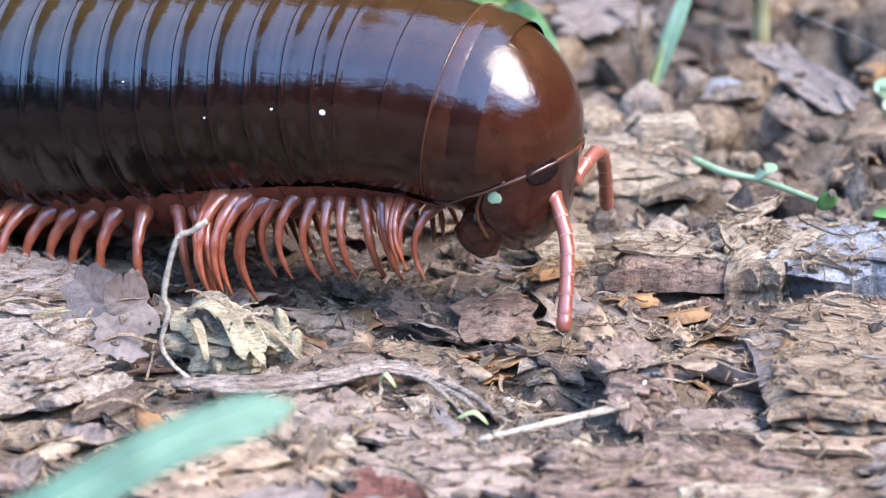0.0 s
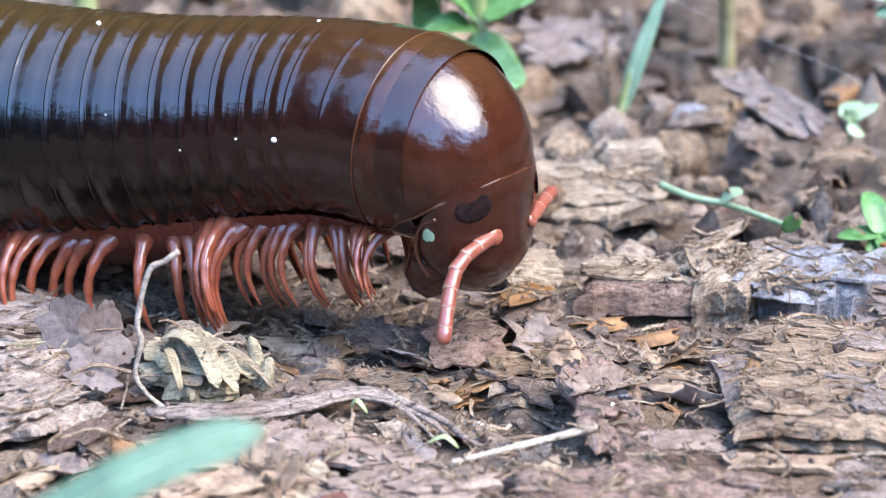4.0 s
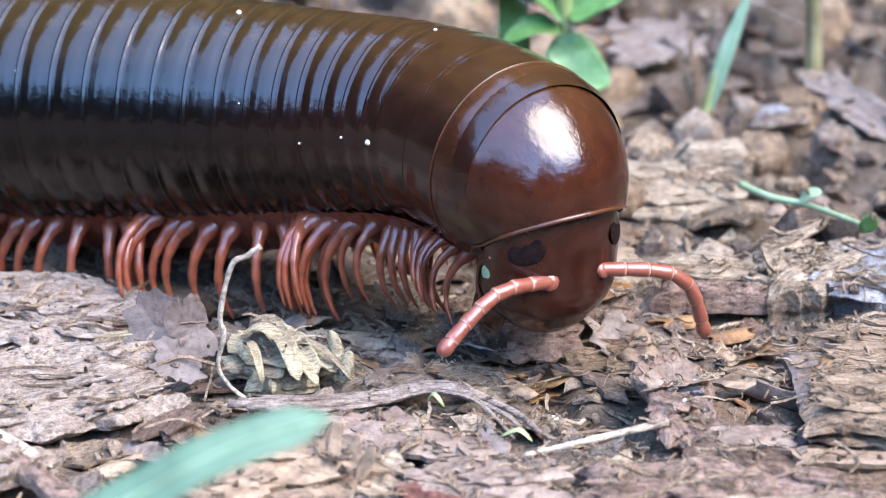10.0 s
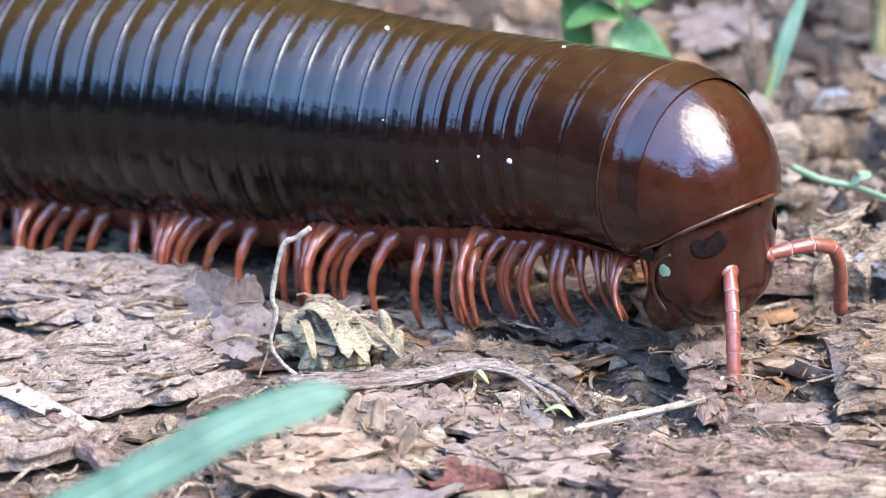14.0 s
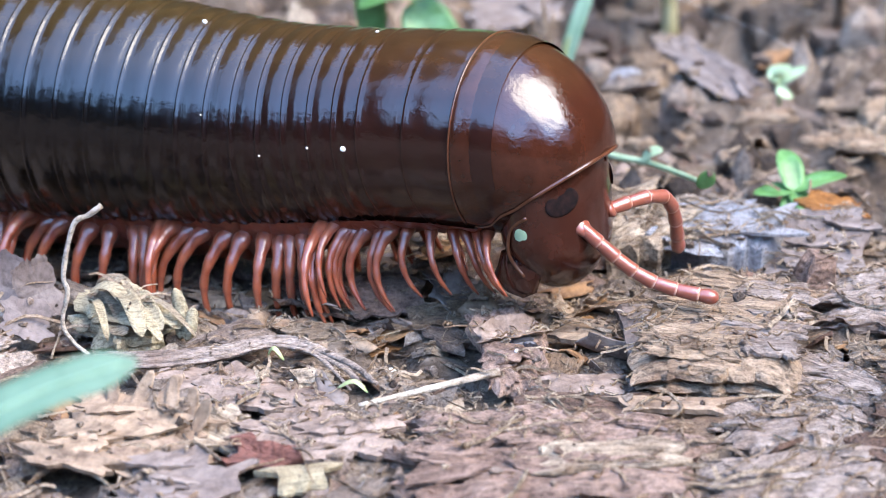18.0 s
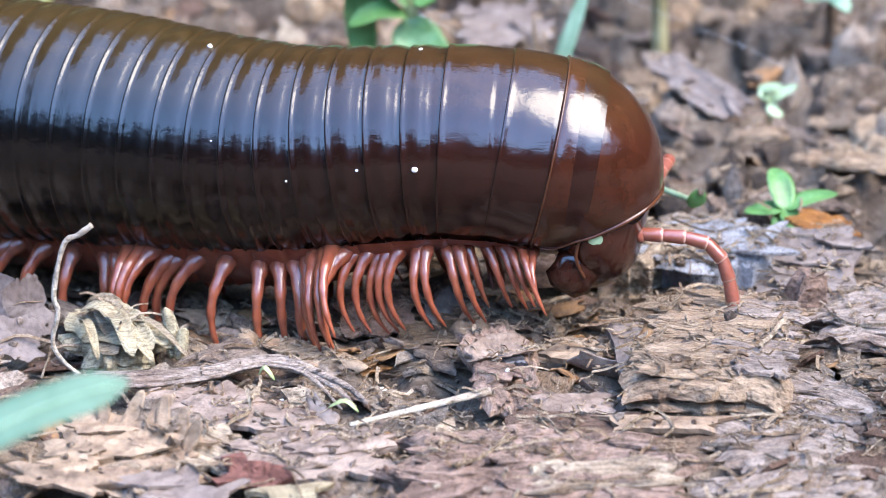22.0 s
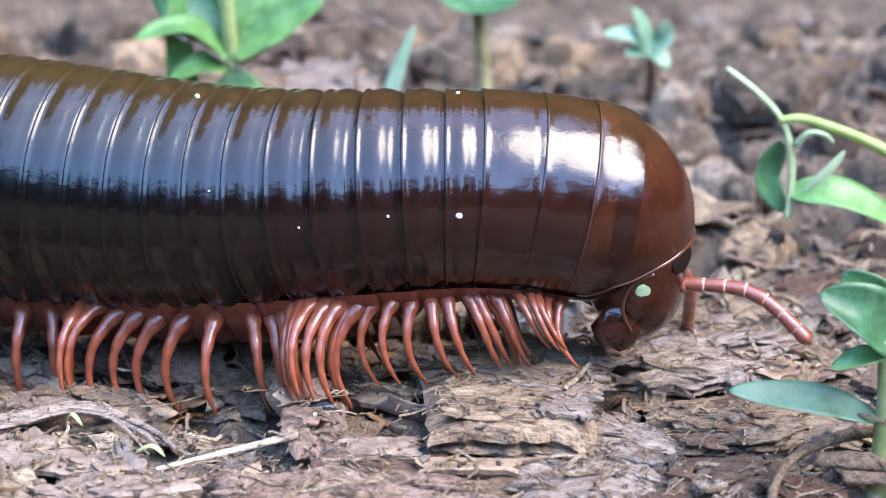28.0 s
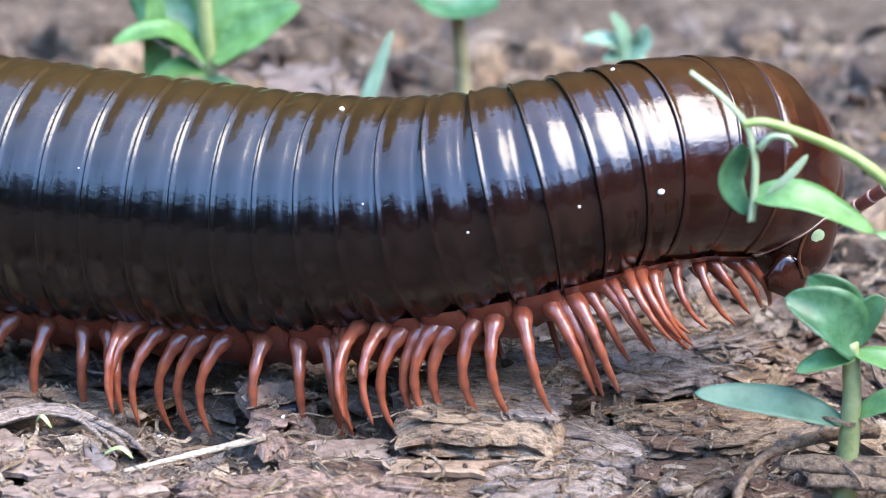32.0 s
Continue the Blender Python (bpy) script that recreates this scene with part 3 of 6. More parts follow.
# left: layered grey bark, crumpled grey leaf, standing twig, straw husk
bark = wood("bark_piece", "lumpy grey weathered bark lying on the soil", "bark", (15, 9, 1.6), 301, M_GREYWOOD, -27, 14, -0.7, 3, 2, -10, 0.15, 0.35, 4, 0.45)
part("flaked_layer", slab(9, 5, 0.5, 303, 0.3, 0.5, 0, 16, 10, 0.25), M_GREYWOOD, bark, "paler flaked upper layer", False).location = (0.5 * MM, 0.5 * MM, 1.6 * MM)
part("flaked_layer", slab(6, 4, 0.5, 304, 0.3, 0.5, 0, 12, 8, 0.25), M_GREYWOOD, bark, "paler flaked upper layer", False).location = (-4 * MM, -1.5 * MM, 1.5 * MM)
wood("bark_piece", "broad pinkish-grey sheet of bark on the soil", "bark", (16, 11, 1.2), 302, M_PINKBARK, -24, 0, -0.5, 4, -3, 12, 0.1, 0.35, 2, 0.4)
wood("bark_piece", "tan fibrous bark edge among the litter", "bark", (9, 5, 1.6), 305, M_PINKBARK, -26, -13, -0.3, -6, 3, 35, 0.3, 0.5, 3, 0.35)
wood("wood_splinter", "dark narrow splinter of wood on the litter", "wood splinter", (8, 1.4, 1.0), 306, M_REDBARK, -21.5, -12.5, 0.1, 0, 4, -48, 0, 0.4, 2, 0.2)
wood("wood_splinter", "pale yellow splinter lying under the bark", "wood splinter", (4.6, 0.8, 0.5), 307, M_STRAW, -17.8, 8.6, 0.5, 0, -6, 8, 0, 0.4, 1, 0.1)
crumpled = thing("dead_leaf", "crumpled grey-mauve dead leaf standing on edge", "dead leaf", -15.5, 7, 0)
for size, sd, px, py, pz, rx, ry, rz in (((4.0, 4.4, 0.16), 391, -1.2, 1.2, 1.4, 66, 8, -12), ((2.8, 4.6, 0.16), 392, 1.3, -0.6, 1.9, 78, -14, 28), ((3.4, 3.0, 0.16), 393, 0.8, -3.0, 0.7, 40, 16, 10)):
    put(part("leaf_piece", slab(*size, sd, 0.3, 0.26, 0, 14, 14, 0.06, 0.12), M_VIOLETLEAF, crumpled, "", False), px, py, pz, rx, ry, rz)
twig = part("twig", rod([(-7.2, -3, 0.2), (-10, -1.8, 0.6), (-11.6, -1.5, 2.4), (-11.2, -1.5, 4.7), (-11.4, -1.5, 6.0), (-10.6, -1.6, 9.2), (-9.6, -1.7, 9.9), (-8.8, -1.7, 10.5)], 0.12, 0.19, 8, 5, 1, 0.16, 4), M_PALE)
tagged(twig, "thin bleached bent twig standing up from the litter", "twig")
g = np.random.default_rng(31)
husk = thing("straw_husk", "clump of torn yellowish straw husk", "straw husk", -8, 3.6, -0.2)
part("husk_core", slab(6.2, 5.2, 1.1, 311, -0.5, 0.45, 3, 18, 14, 0.4, 0.25), M_STRAW, husk, smooth=False)
put(part("husk_sheet", slab(4.4, 3.4, 0.3, 312, -0.7, 0.5, 0, 14, 10, 0.25, 0.2), M_STRAW, husk, "pale torn upper sheet", False), -1.2, 0.8, 1.9, 14, 8, -20)
for k in range(26):
    a = g.normal(-0.55, 0.5)
    x0, y0 = g.uniform(-3.0, 0.8), g.uniform(-2.0, 2.4)
    ln = g.uniform(2.0, 5.2)
    z0 = g.uniform(1.2, 2.9)
    pts = [(x0, y0, z0), (x0 + ln * 0.5 * math.cos(a), y0 + ln * 0.5 * math.sin(a), z0 + g.uniform(-0.2, 0.7)), (x0 + ln * math.cos(a), y0 + ln * math.sin(a), 0.6 + g.uniform(-0.4, 0.8))]
    part("husk_strip", leaf_bm(pts, g.uniform(0.35, 1.25), g.uniform(0.2, 0.6), 0.12, (g.uniform(-0.4, 0.4), -0.5, 1), 1, 4, 5, 0.12, g.uniform(0.1, 0.6)), M_STRAW if k % 3 else M_HUSKPALE, husk)
part("husk_spike", leaf_bm([(3.4, -1.6, 0.2), (3.5, -1.5, 1.8), (3.1, -1.2, 3.6)], 0.9, 0.4, 0.15, (0, 1, 0.2), 1, 3, 4, blunt=0.4), M_STRAW, husk)
part("husk_spike", leaf_bm([(3.8, -1.9, 0.2), (4.1, -1.9, 1.2), (4.3, -1.6, 2.4)], 0.8, 0.4, 0.15, (0, 1, 0.2), 1, 3, 4, blunt=0.4), M_STRAW, husk)
stalk = thing("dry_stalk", "flattened dry grey-brown stalk bent over the litter", "dry stalk", 0, 0, 0)
for k, (off, w) in enumerate(((0.0, 0.26), (0.5, 0.2), (-0.45, 0.22), (0.95, 0.16), (-0.85, 0.14), (0.25, 0.16))):
    hz = 0.18 * math.sin(k * 2.4)
    part("strand", rod([(-11 + k * 0.6, -2.6 + off, 0.6), (-6, -3.3 + off, 0.8 + hz), (-2, -2.9 + off * 0.8, 1.0 + hz), (1.2, -1.6 + off * 0.6, 1.2 + hz), (3.6, -2.2 + off * 0.7, 1.1 + hz), (6.4 - 0.3 * k, -4.3 + off * 0.9, 0.8), (8 - 0.4 * k, -6.4 + off, 0.3)], w, w * 0.6, 7, 5, 0.6, 0.16, k + 9), M_GREYWOOD, stalk)
blade = part("grass_blade", leaf_bm([(-46, -60, -1.0), (-26, -55, 10.2), (-11.6, -50.1, 16.4), (-6.9, -48.2, 18.3), (-2.4, -46.6, 19.2)], 2.1, 0.12, 0.18, (0.1, -0.75, 1), 0.8, 6, 8, blunt=0.85), M_BLADE)
part("midrib", rod([(-46, -60.1, -0.95), (-26, -55.1, 10.27), (-11.6, -50.2, 16.47), (-6.9, -48.3, 18.37), (-3.0, -46.9, 19.2)], 0.12, 0.05, 6, 8), M_SHOOT, blade, "paler midrib")
tagged(blade, "pale green grass blade leaning over the litter", "grass blade")

# foreground chips
wood("bark_chip", "curled pale ragged bark chip", "bark chip", (4.6, 3.2, 0.5), 321, M_CHIP, -5.2, -10, 0.3, 18, -12, 40, 0.9, 0.6, 0, 0.2)
wood("bark_chip", "tan ragged bark chip with toothed edge", "bark chip", (5.5, 3.6, 0.6), 322, M_PALEWOOD, -2.4, -12.6, 0.2, 10, 8, -25, 0.8, 0.6, 0, 0.25)
wood("bark_chip", "grey curled bark chip", "bark chip", (6.5, 4.4, 0.6), 323, M_CHIP, -8.6, -14.6, 0.1, 6, -6, 15, 0.5, 0.5, 0, 0.25)
stick = part("stick", rod([(6.9, -10.6, 0.8), (9, -10.0, 1.05), (11.5, -9.2, 1.3), (15.4, -7.9, 1.7)], 0.14, 0.25, 8, 5, 0.8, 0.1, 5), M_PALE)
tagged(stick, "straight bleached white stick on the litter", "stick")
strip = part("plant_strip", leaf_bm([(-36, -1, 0.6), (-30, -3.5, 1.0), (-25, -7.5, 0.9), (-20.5, -11.2, 0.4)], 1.5, 0.2, 0.15, (0, -0.3, 1), 0.8, 4, 5, blunt=0.3), M_PALE)
tagged(strip, "bleached flat plant strip lying on the bark", "plant strip")
wood("bark_plate", "thin reddish-brown bark plate with torn edge", "bark plate", (12.5, 4.8, 0.8), 331, M_REDBARK, 16.4, -3.4, 0.4, 9, -3, 94, 0.25, 0.3, 2, 0.25)
wood("bark_flake", "small dark chip lying on the bark plate", "bark flake", (1.7, 1.2, 0.5), 332, M_CHAR, 17.0, -2.8, 1.2, 8, 4, 20, 0.2, 0.4, 0, 0.1)
wood("bark_flake", "grey-mauve flat piece of bark leaning on the wood", "bark flake", (7.2, 2.5, 0.7), 333, M_LEAFGREY, 24.8, -0.8, 0.8, 0, -5, 93, 0.1, 0.2, 0, 0.1)
block = wood("wood_piece", "layered tan piece of weathered wood", "wood", (9.0, 18, 2.8), 334, M_WOOD, 30, -0.9, -0.4, -3, 2, -13, 0, 0.16, 5, 0.34)
for k, (x, y, z, a, w) in enumerate(((-0.6, -4.5, 2.80, 3, 5.5), (0.8, -1, 2.83, -4, 5), (-0.5, 3, 2.83, 2, 6.0), (0.5, 6, 2.78, -3, 5.0), (-1.4, -7.4, 2.63, 5, 4.5), (1.6, -6.2, 2.73, 0, 4.4), (-1.8, 0.8, 2.78, 6, 4))):
    put(part("wood_layer", slab(w, 2.6, 0.28, 340 + k, 0.1, 0.5, 0, 14, 8, 0.16), M_WOOD, block, "", False), x, y, z, 0, 0, a)
for k, (x, y, w, a) in enumerate(((2.6, -3, 4.6, 4), (3.0, 1, 4.2, -3), (2.8, 4.6, 4.4, 2), (3.2, -6.2, 3.8, 5))):
    put(part("wood_layer", slab(w, 2.8, 0.3, 540 + k, 0.1, 0.5, 0, 14, 8, 0.16), M_GREYWOOD, block, "grey weathered layer", False), x, y, 2.86, 0, 0, a)
wood("wood_piece", "blue-grey weathered flake of wood", "wood", (8, 10, 1.1), 351, M_GREYWOOD, 34, -8.4, -0.7, 3, 3, -28, 0, 0.3, 3, 0.3)
wood("wood_piece", "grey thin layer of wood on edge", "wood", (6, 4.5, 0.9), 352, M_GREYWOOD, 31.5, -14.6, -0.1, 4, 0, 14, 0.1, 0.35, 3, 0.25)
wood("bark_sheet", "thin layered grey-brown bark sheet", "bark sheet", (8.2, 3.4, 0.5), 353, M_CHIP, 21.4, -10.8, 0.0, 5, 3, 4, 0.2, 0.35, 2, 0.2)
wood("bark_sheet", "thin layered grey-brown bark sheet", "bark sheet", (9, 3, 0.55), 354, M_CHIP, 24, -12.8, -0.4, 3, -2, -5, 0.2, 0.4, 2, 0.2)
wood("bark_sheet", "broad pinkish-red bark sheet", "bark sheet", (16.5, 10.5, 1.3), 355, M_REDBARK, 17.6, -17.0, -0.6, 3, 0, 1, 0.05, 0.2, 3, 0.4)
wood("bark_sheet", "pale-rimmed hollow piece of bark", "bark sheet", (7.5, 2.6, 0.6), 357, M_PALEWOOD, 21.5, -18.6, 0.5, 6, 0, 3, 0.9, 0.3, 2, 0.2)
wood("bark_sheet", "grey-blue bark sheet on the litter", "bark sheet", (10, 6, 0.9), 358, M_GREYWOOD, 32, -20, -0.4, 4, 2, 8, 0.1, 0.3, 3, 0.3)
wood("bark_sheet", "grey layered bark under the leaves", "bark sheet", (12, 8, 1.0), 359, M_CHIP, 44, -4, -0.5, 2, 2, 10, 0.1, 0.3, 3, 0.4)
wood("bark_sheet", "grey layered bark under the leaves", "bark sheet", (11, 7, 1.4), 360, M_GREYWOOD, 43, 6, -0.4, 3, -4, -12, 0.1, 0.3, 4, 0.4)
wood("bark_flake", "dark red-brown upright chip of wood", "bark flake", (2.2, 1.8, 2.8), 361, M_REDBARK, 37.2, 9.2, -0.2, 8, 12, 20, 0, 0.3, 0, 0.2)
wood("bark_sheet", "pale grey curved sheet of bark", "bark sheet", (6.5, 10, 0.5), 362, M_LEAFGREY, 38.6, 15.2, 0.2, 8, -6, -18, 0.5, 0.25, 0, 0.15)
wood("stone", "rough blue-grey stone half sunk in the soil", "stone", (8.5, 7.5, 3.0), 363, M_STONE, 32.2, 17.6, -0.9, 4, 0, 20, 0, 0.3, 0, 0.5, 0.3)
wood("wood_piece", "pale splintered chip of wood", "wood", (10.5, 8, 1.6), 364, M_PALEWOOD, 19, 36.5, 0.2, 8, -3, 6, 0, 0.35, 4, 0.35)
wood("wood_piece", "pale upright block of split wood", "wood", (5.2, 3.2, 3.2), 365, M_PALEWOOD, 22.6, 40, 0.6, 12, 4, 4, 0, 0.2, 0, 0.3)
fibrous = wood("wood_piece", "pale fibrous broken wood", "wood", (6.4, 7, 3.0), 366, M_PALEWOOD, 26.6, 17.4, -0.2, 10, -8, 30, 0, 0.35, 3, 0.6, 0.2)
wood("bark_piece", "dark red-brown hollow bark under pale rim", "bark", (7.2, 2.4, 2.1), 367, M_REDBARK, 20.6, 15.6, -0.3, 0, 0, -4, 0, 0.25, 2, 0.2)
wood("bark_flake", "pale rim flake on the hollow bark", "bark flake", (6.6, 3.0, 0.45), 368, M_PALEWOOD, 20.6, 16.6, 1.9, 6, 3, -6, 0.3, 0.4, 0, 0.2)
def fibre_tuft(ob, count, rx, ry, rz, seed, zc=0.0):
    """Fine broken fibres that cover a lump, all ways round, as one part."""
    g = np.random.default_rng(seed)
    V, F = [], []
    for _ in range(count):
        d = g.normal(0, 1, 3)
        d[2] = abs(d[2])
        d /= np.linalg.norm(d)
        c = np.array((rx * d[0], ry * d[1], rz * d[2] + zc))
        a = np.cross(d, g.normal(0, 1, 3))
        a = a / np.linalg.norm(a) + d * g.uniform(0, 0.7)
        ln, r, w = g.uniform(0.5, 1.5), g.uniform(0.035, 0.085), np.cross(a, d)
        b0 = len(V)
        for q in range(5):
            t = q / 4 - 0.5
            p = c + a * ln * t - d * (0.5 * ln * t * t) + w * 0.25 * ln * math.sin(4 * t + ln)
            for k in range(3):
                V.append(p + r * (math.cos(k * 2.094) * w + math.sin(k * 2.094) * d))
        F += [(b0 + q * 3 + k, b0 + q * 3 + (k + 1) % 3, b0 + q * 3 + 3 + (k + 1) % 3, b0 + q * 3 + 3 + k) for q in range(4) for k in range(3)]
    tuft = raw("fibre_tuft", V, F, M_FIBRE, ob, "pale broken fibres")
    tuft["kind"] = "stuff"


shell = wood("husk_fragment", "ochre and white curved husk fragment", "husk fragment", (4.4, 4.4, 0.6), 369, M_PALEWOOD, 13.2, 19.6, 1.2, 20, 10, 20, -1.1, 0.3, 0, 0.15)
put(part("ochre_patch", slab(3.4, 2.2, 0.4, 370, -0.8, 0.4, 0, 12, 8, 0.1), M_ORANGE, shell, "ochre inner skin", False), -0.2, -1.4, -0.3, 20, 0, 0)
fibre_tuft(fibrous, 420, 3.0, 3.4, 1.6, 61, 1.6)
wood("dead_leaf", "brown cupped piece of dead leaf", "dead leaf", (4.6, 4.4, 0.35), 371, M_REDBARK, 8.4, 8.6, 0.6, 14, 4, 10, -0.8, 0.35, 0, 0.12)
wood("dead_leaf", "brown cupped piece of dead leaf", "dead leaf", (4.2, 3.6, 0.35), 372, M_CHIP, 13.1, 12.6, 0.7, 10, -8, 40, -0.7, 0.4, 0, 0.12)
wood("dead_leaf", "tan ragged dead leaf under the animal's path", "dead leaf", (5.4, 4.6, 0.3), 373, M_CHIP, 4.4, 7.6, 0.3, 6, 8, -20, 0.7, 0.5, 0, 0.15)
wood("dead_leaf", "orange-brown shrivelled dead leaf by the seedling", "dead leaf", (4.2, 2.2, 0.4), 374, M_ORANGE, 41, 22.4, 0.8, 15, 10, -12, 0.9, 0.5, 0, 0.2)

wood("dead_leaf", "dark red-brown folded piece of dead leaf", "dead leaf", (4.4, 2.4, 0.5), 501, M_DARKRED, 1.3, -17.0, 0.3, 14, 6, -22, 0.7, 0.5, 0, 0.15)
wood("dead_leaf", "ochre and beige curled piece of dead leaf", "dead leaf", (4.2, 2.2, 0.5), 502, M_STRAW, 3.6, -19.4, 0.2, 12, 0, 10, -1.0, 0.45, 0, 0.2)
wood("dead_leaf", "flat smooth lilac-grey piece of dead leaf", "dead leaf", (6.2, 6.4, 0.35), 503, M_LEAFGREY, -3.4, -20.4, 0.1, 8, 2, -24, 0.15, 0.35, 0, 0.08)
leaf_plate = wood("dead_leaf", "flat tan dead leaf with an orange patch and torn rim", "dead leaf", (8.0, 6.4, 0.4), 504, M_TANLEAF, -6.6, -14.6, 0.6, 12, 5, -16, 0.35, 0.45, 0, 0.12)
put(part("orange_patch", slab(1.9, 1.0, 0.12, 505, 0.2, 0.5, 0, 8, 6, 0.04, 0.3), M_ORANGE, leaf_plate, "orange-brown patch", False), 0.6, 0.6, 0.34, 0, 0, -10)
for k, (x, y, ln, a) in enumerate(((-0.6, 2.6, 2.6, 75), (0.5, 2.7, 2.9, 62), (1.7, 2.6, 2.5, 96), (2.8, 2.2, 2.0, 84), (-1.8, 2.4, 1.6, 100), (3.6, 1.6, 1.7, 70))):
    c, q = math.cos(radians(a)), math.sin(radians(a))
    part("torn_strip", leaf_bm([(x, y, 0.2), (x + c * ln * 0.5, y + q * ln * 0.4, 0.9), (x + c * ln, y + q * ln * 0.7, 2.0)], 0.8, 0.3, 0.12, (0, -1, 0.5), 1, 4, 5, 0.1, 0.25), M_TANLEAF, leaf_plate)
wood("bark_chip", "long thin pale curled edge of bark", "bark chip", (6.0, 1.3, 0.5), 506, M_TANLEAF, -9.6, -17.4, 0.5, 18, 2, -20, 0.8, 0.4, 0, 0.12)
wood("bark_sheet", "grey-pink flat sheet of bark on the litter", "bark sheet", (8.6, 3.4, 0.5), 507, M_GREYPINK, 0.6, -8.4, 0.2, 6, 2, -6, 0.2, 0.4, 0, 0.15)
wood("bark_sheet", "smooth pinkish sheet of bark", "bark sheet", (9.5, 4.6, 0.5), 508, M_GREYPINK, 4.4, -14.2, 0.1, 6, -2, 4, 0.1, 0.4, 0, 0.18)
wood("bark_sheet", "grey-pink flat sheet of bark on the litter", "bark sheet", (7.0, 3.2, 0.5), 509, M_GREYPINK, -2.6, -5.6, 0.1, 5, 3, 8, 0.2, 0.4, 0, 0.15)
wood("bark_chip", "thin torn layer of bark under the wood", "bark chip", (6.6, 1.6, 0.5), 510, M_TANLEAF, 25.6, -11.0, 0.5, 10, 0, -4, 0.3, 0.4, 0, 0.15)
wood("bark_chip", "flat grey chip of bark by the stick", "bark chip", (4.6, 2.6, 0.45), 511, M_GREYPINK, 20.6, -7.6, 0.3, 6, 4, 12, 0.2, 0.4, 0, 0.15)
wood("bark_chip", "flat grey chip of bark by the stick", "bark chip", (3.8, 2.4, 0.45), 512, M_TANLEAF, 21.4, 0.6, 0.4, 8, -4, -30, 0.3, 0.5, 0, 0.15)
for k, pts in enumerate(([(1.2, -3.0, 0.9), (1.6, -3.3, 1.5), (2.2, -3.6, 0.8)], [(5.6, -8.0, 0.8), (6.6, -8.2, 1.3), (7.4, -8.5, 0.7)])):
    sprig = part("moss_sprig", leaf_bm(pts, 0.26, 0.3, 0.12, (0, -0.5, 1), 1, 4, 4), M_STEM)
    tagged(sprig, "tiny yellow-green moss sprig on the litter", "moss")

# beyond: chips, leaves, clods that stand out
wood("wood_chip", "tan splinter of wood on the soil", "wood chip", (7, 2.4, 0.9), 381, M_WOOD, 45, 36, 1.2, 5, 4, -6, 0.2, 0.35, 2, 0.2)
wood("wood_chip", "tan splinter of wood on the soil", "wood chip", (4, 1.6, 0.8), 382, M_WOOD, 39.2, 42, 1.4, 5, -4, -5, 0.2, 0.35, 2, 0.2)
wood("dead_leaf", "long brown dead leaf with a green tip", "dead leaf", (12.5, 3.6, 0.4), 383, M_LEAFGREY, 36, 55, 1.8, 12, 6, -66, 0.5, 0.3, 0, 0.15)
wood("dead_leaf", "grey-mauve dead leaf with ragged edge", "dead leaf", (9, 6, 0.4), 384, M_LEAFGREY, 20.6, 72, 2.6, 22, -6, 5, 0.3, 0.6, 0, 0.15)
wood("dead_leaf", "curled tan dead leaf", "dead leaf", (5, 4, 0.4), 385, M_CHIP, 13.5, 57, 1.0, 20, 0, 20, -0.9, 0.3, 0, 0.15)
wood("stone", "small blue-grey pebble on the soil", "stone", (3.4, 2.6, 1.2), 386, M_STONE, 29.5, 56, 0.2, 5, 0, 10, 0, 0.2, 0, 0.3, 0.3)
for k, (x, y, s) in enumerate(((44, 66, 7), (50, 58, 8), (57, 52, 6.5), (46, 76, 8), (60, 66, 9), (38, 64, 5), (54, 44, 5), (33, 86, 8), (8, 80, 7), (-6, 74, 7), (-18, 70, 8), (0, 92, 9), (22, 92, 8), (62, 84, 9), (66, 46, 8), (-12, 56, 6), (-28, 60, 8))):
    bm = slab(s, s * 0.8, s * 0.45, 400 + k, 0, 0.35, 3, 22, 18, 0.09 * s, 0.3)
    ob = part("soil_clod", bm, M_SOIL, smooth=True)
    put(ob, x, y, float(height(x, y)) - 0.6, 0, 0, k * 47)
    tagged(ob, "crumbly brown clod of soil", "soil clod", "soil clods")


clod_kinds = []
for k in range(7):
    bm = slab(4.4, 3.6, 2.2, 430 + k, 0, 0.4, 3, 14, 12, 0.42, 0.35)
    ob = part("soil_clod", bm, M_CLOD)
    clod_kinds.append(tagged(ob, "lumpy crumbling brown clod of soil", "soil clod", "soil clods"))
g = np.random.default_rng(44)
for k in range(95):
    x, y = g.uniform(-34, 82), 27 + 72 * g.uniform() ** 0.9
    size = g.uniform(0.45, 1.5)
    ob = clod_kinds[k] if k < 7 else copy_thing(clod_kinds[k % 7], Matrix())
    ob.matrix_basis = pose(x * MM, y * MM, (float(height(x, y)) - 0.4 * size) * MM, g.normal(0, 14), g.normal(0, 14), g.uniform(0, 360)) @ Matrix.Scale(size, 4)


def seedling(x, y, z, turn, leaves, name="seedling", label="small fresh green seedling with oval leaves", tall=2.2, mat=None):
    ob = thing(name, label, "seedling", x, y, z)
    mat = mat or M_LEAF
    part("stem", rod([(0, 0, -0.6), (0.1, 0, tall * 0.5), (0, 0.1, tall)], 0.28, 0.2, 8, 4), M_STEM, ob)
    for ang, ln, w, rise in leaves:
        a = radians(ang + turn)
        c, s = math.cos(a), math.sin(a)
        part("leaf", leaf_bm([(0, 0, tall), (c * ln * 0.5, s * ln * 0.5, tall + rise * 0.7), (c * ln, s * ln, tall + rise)], w, 0.3, 0.16, (0, -0.2, 1), 0.75), mat, ob)
    return ob


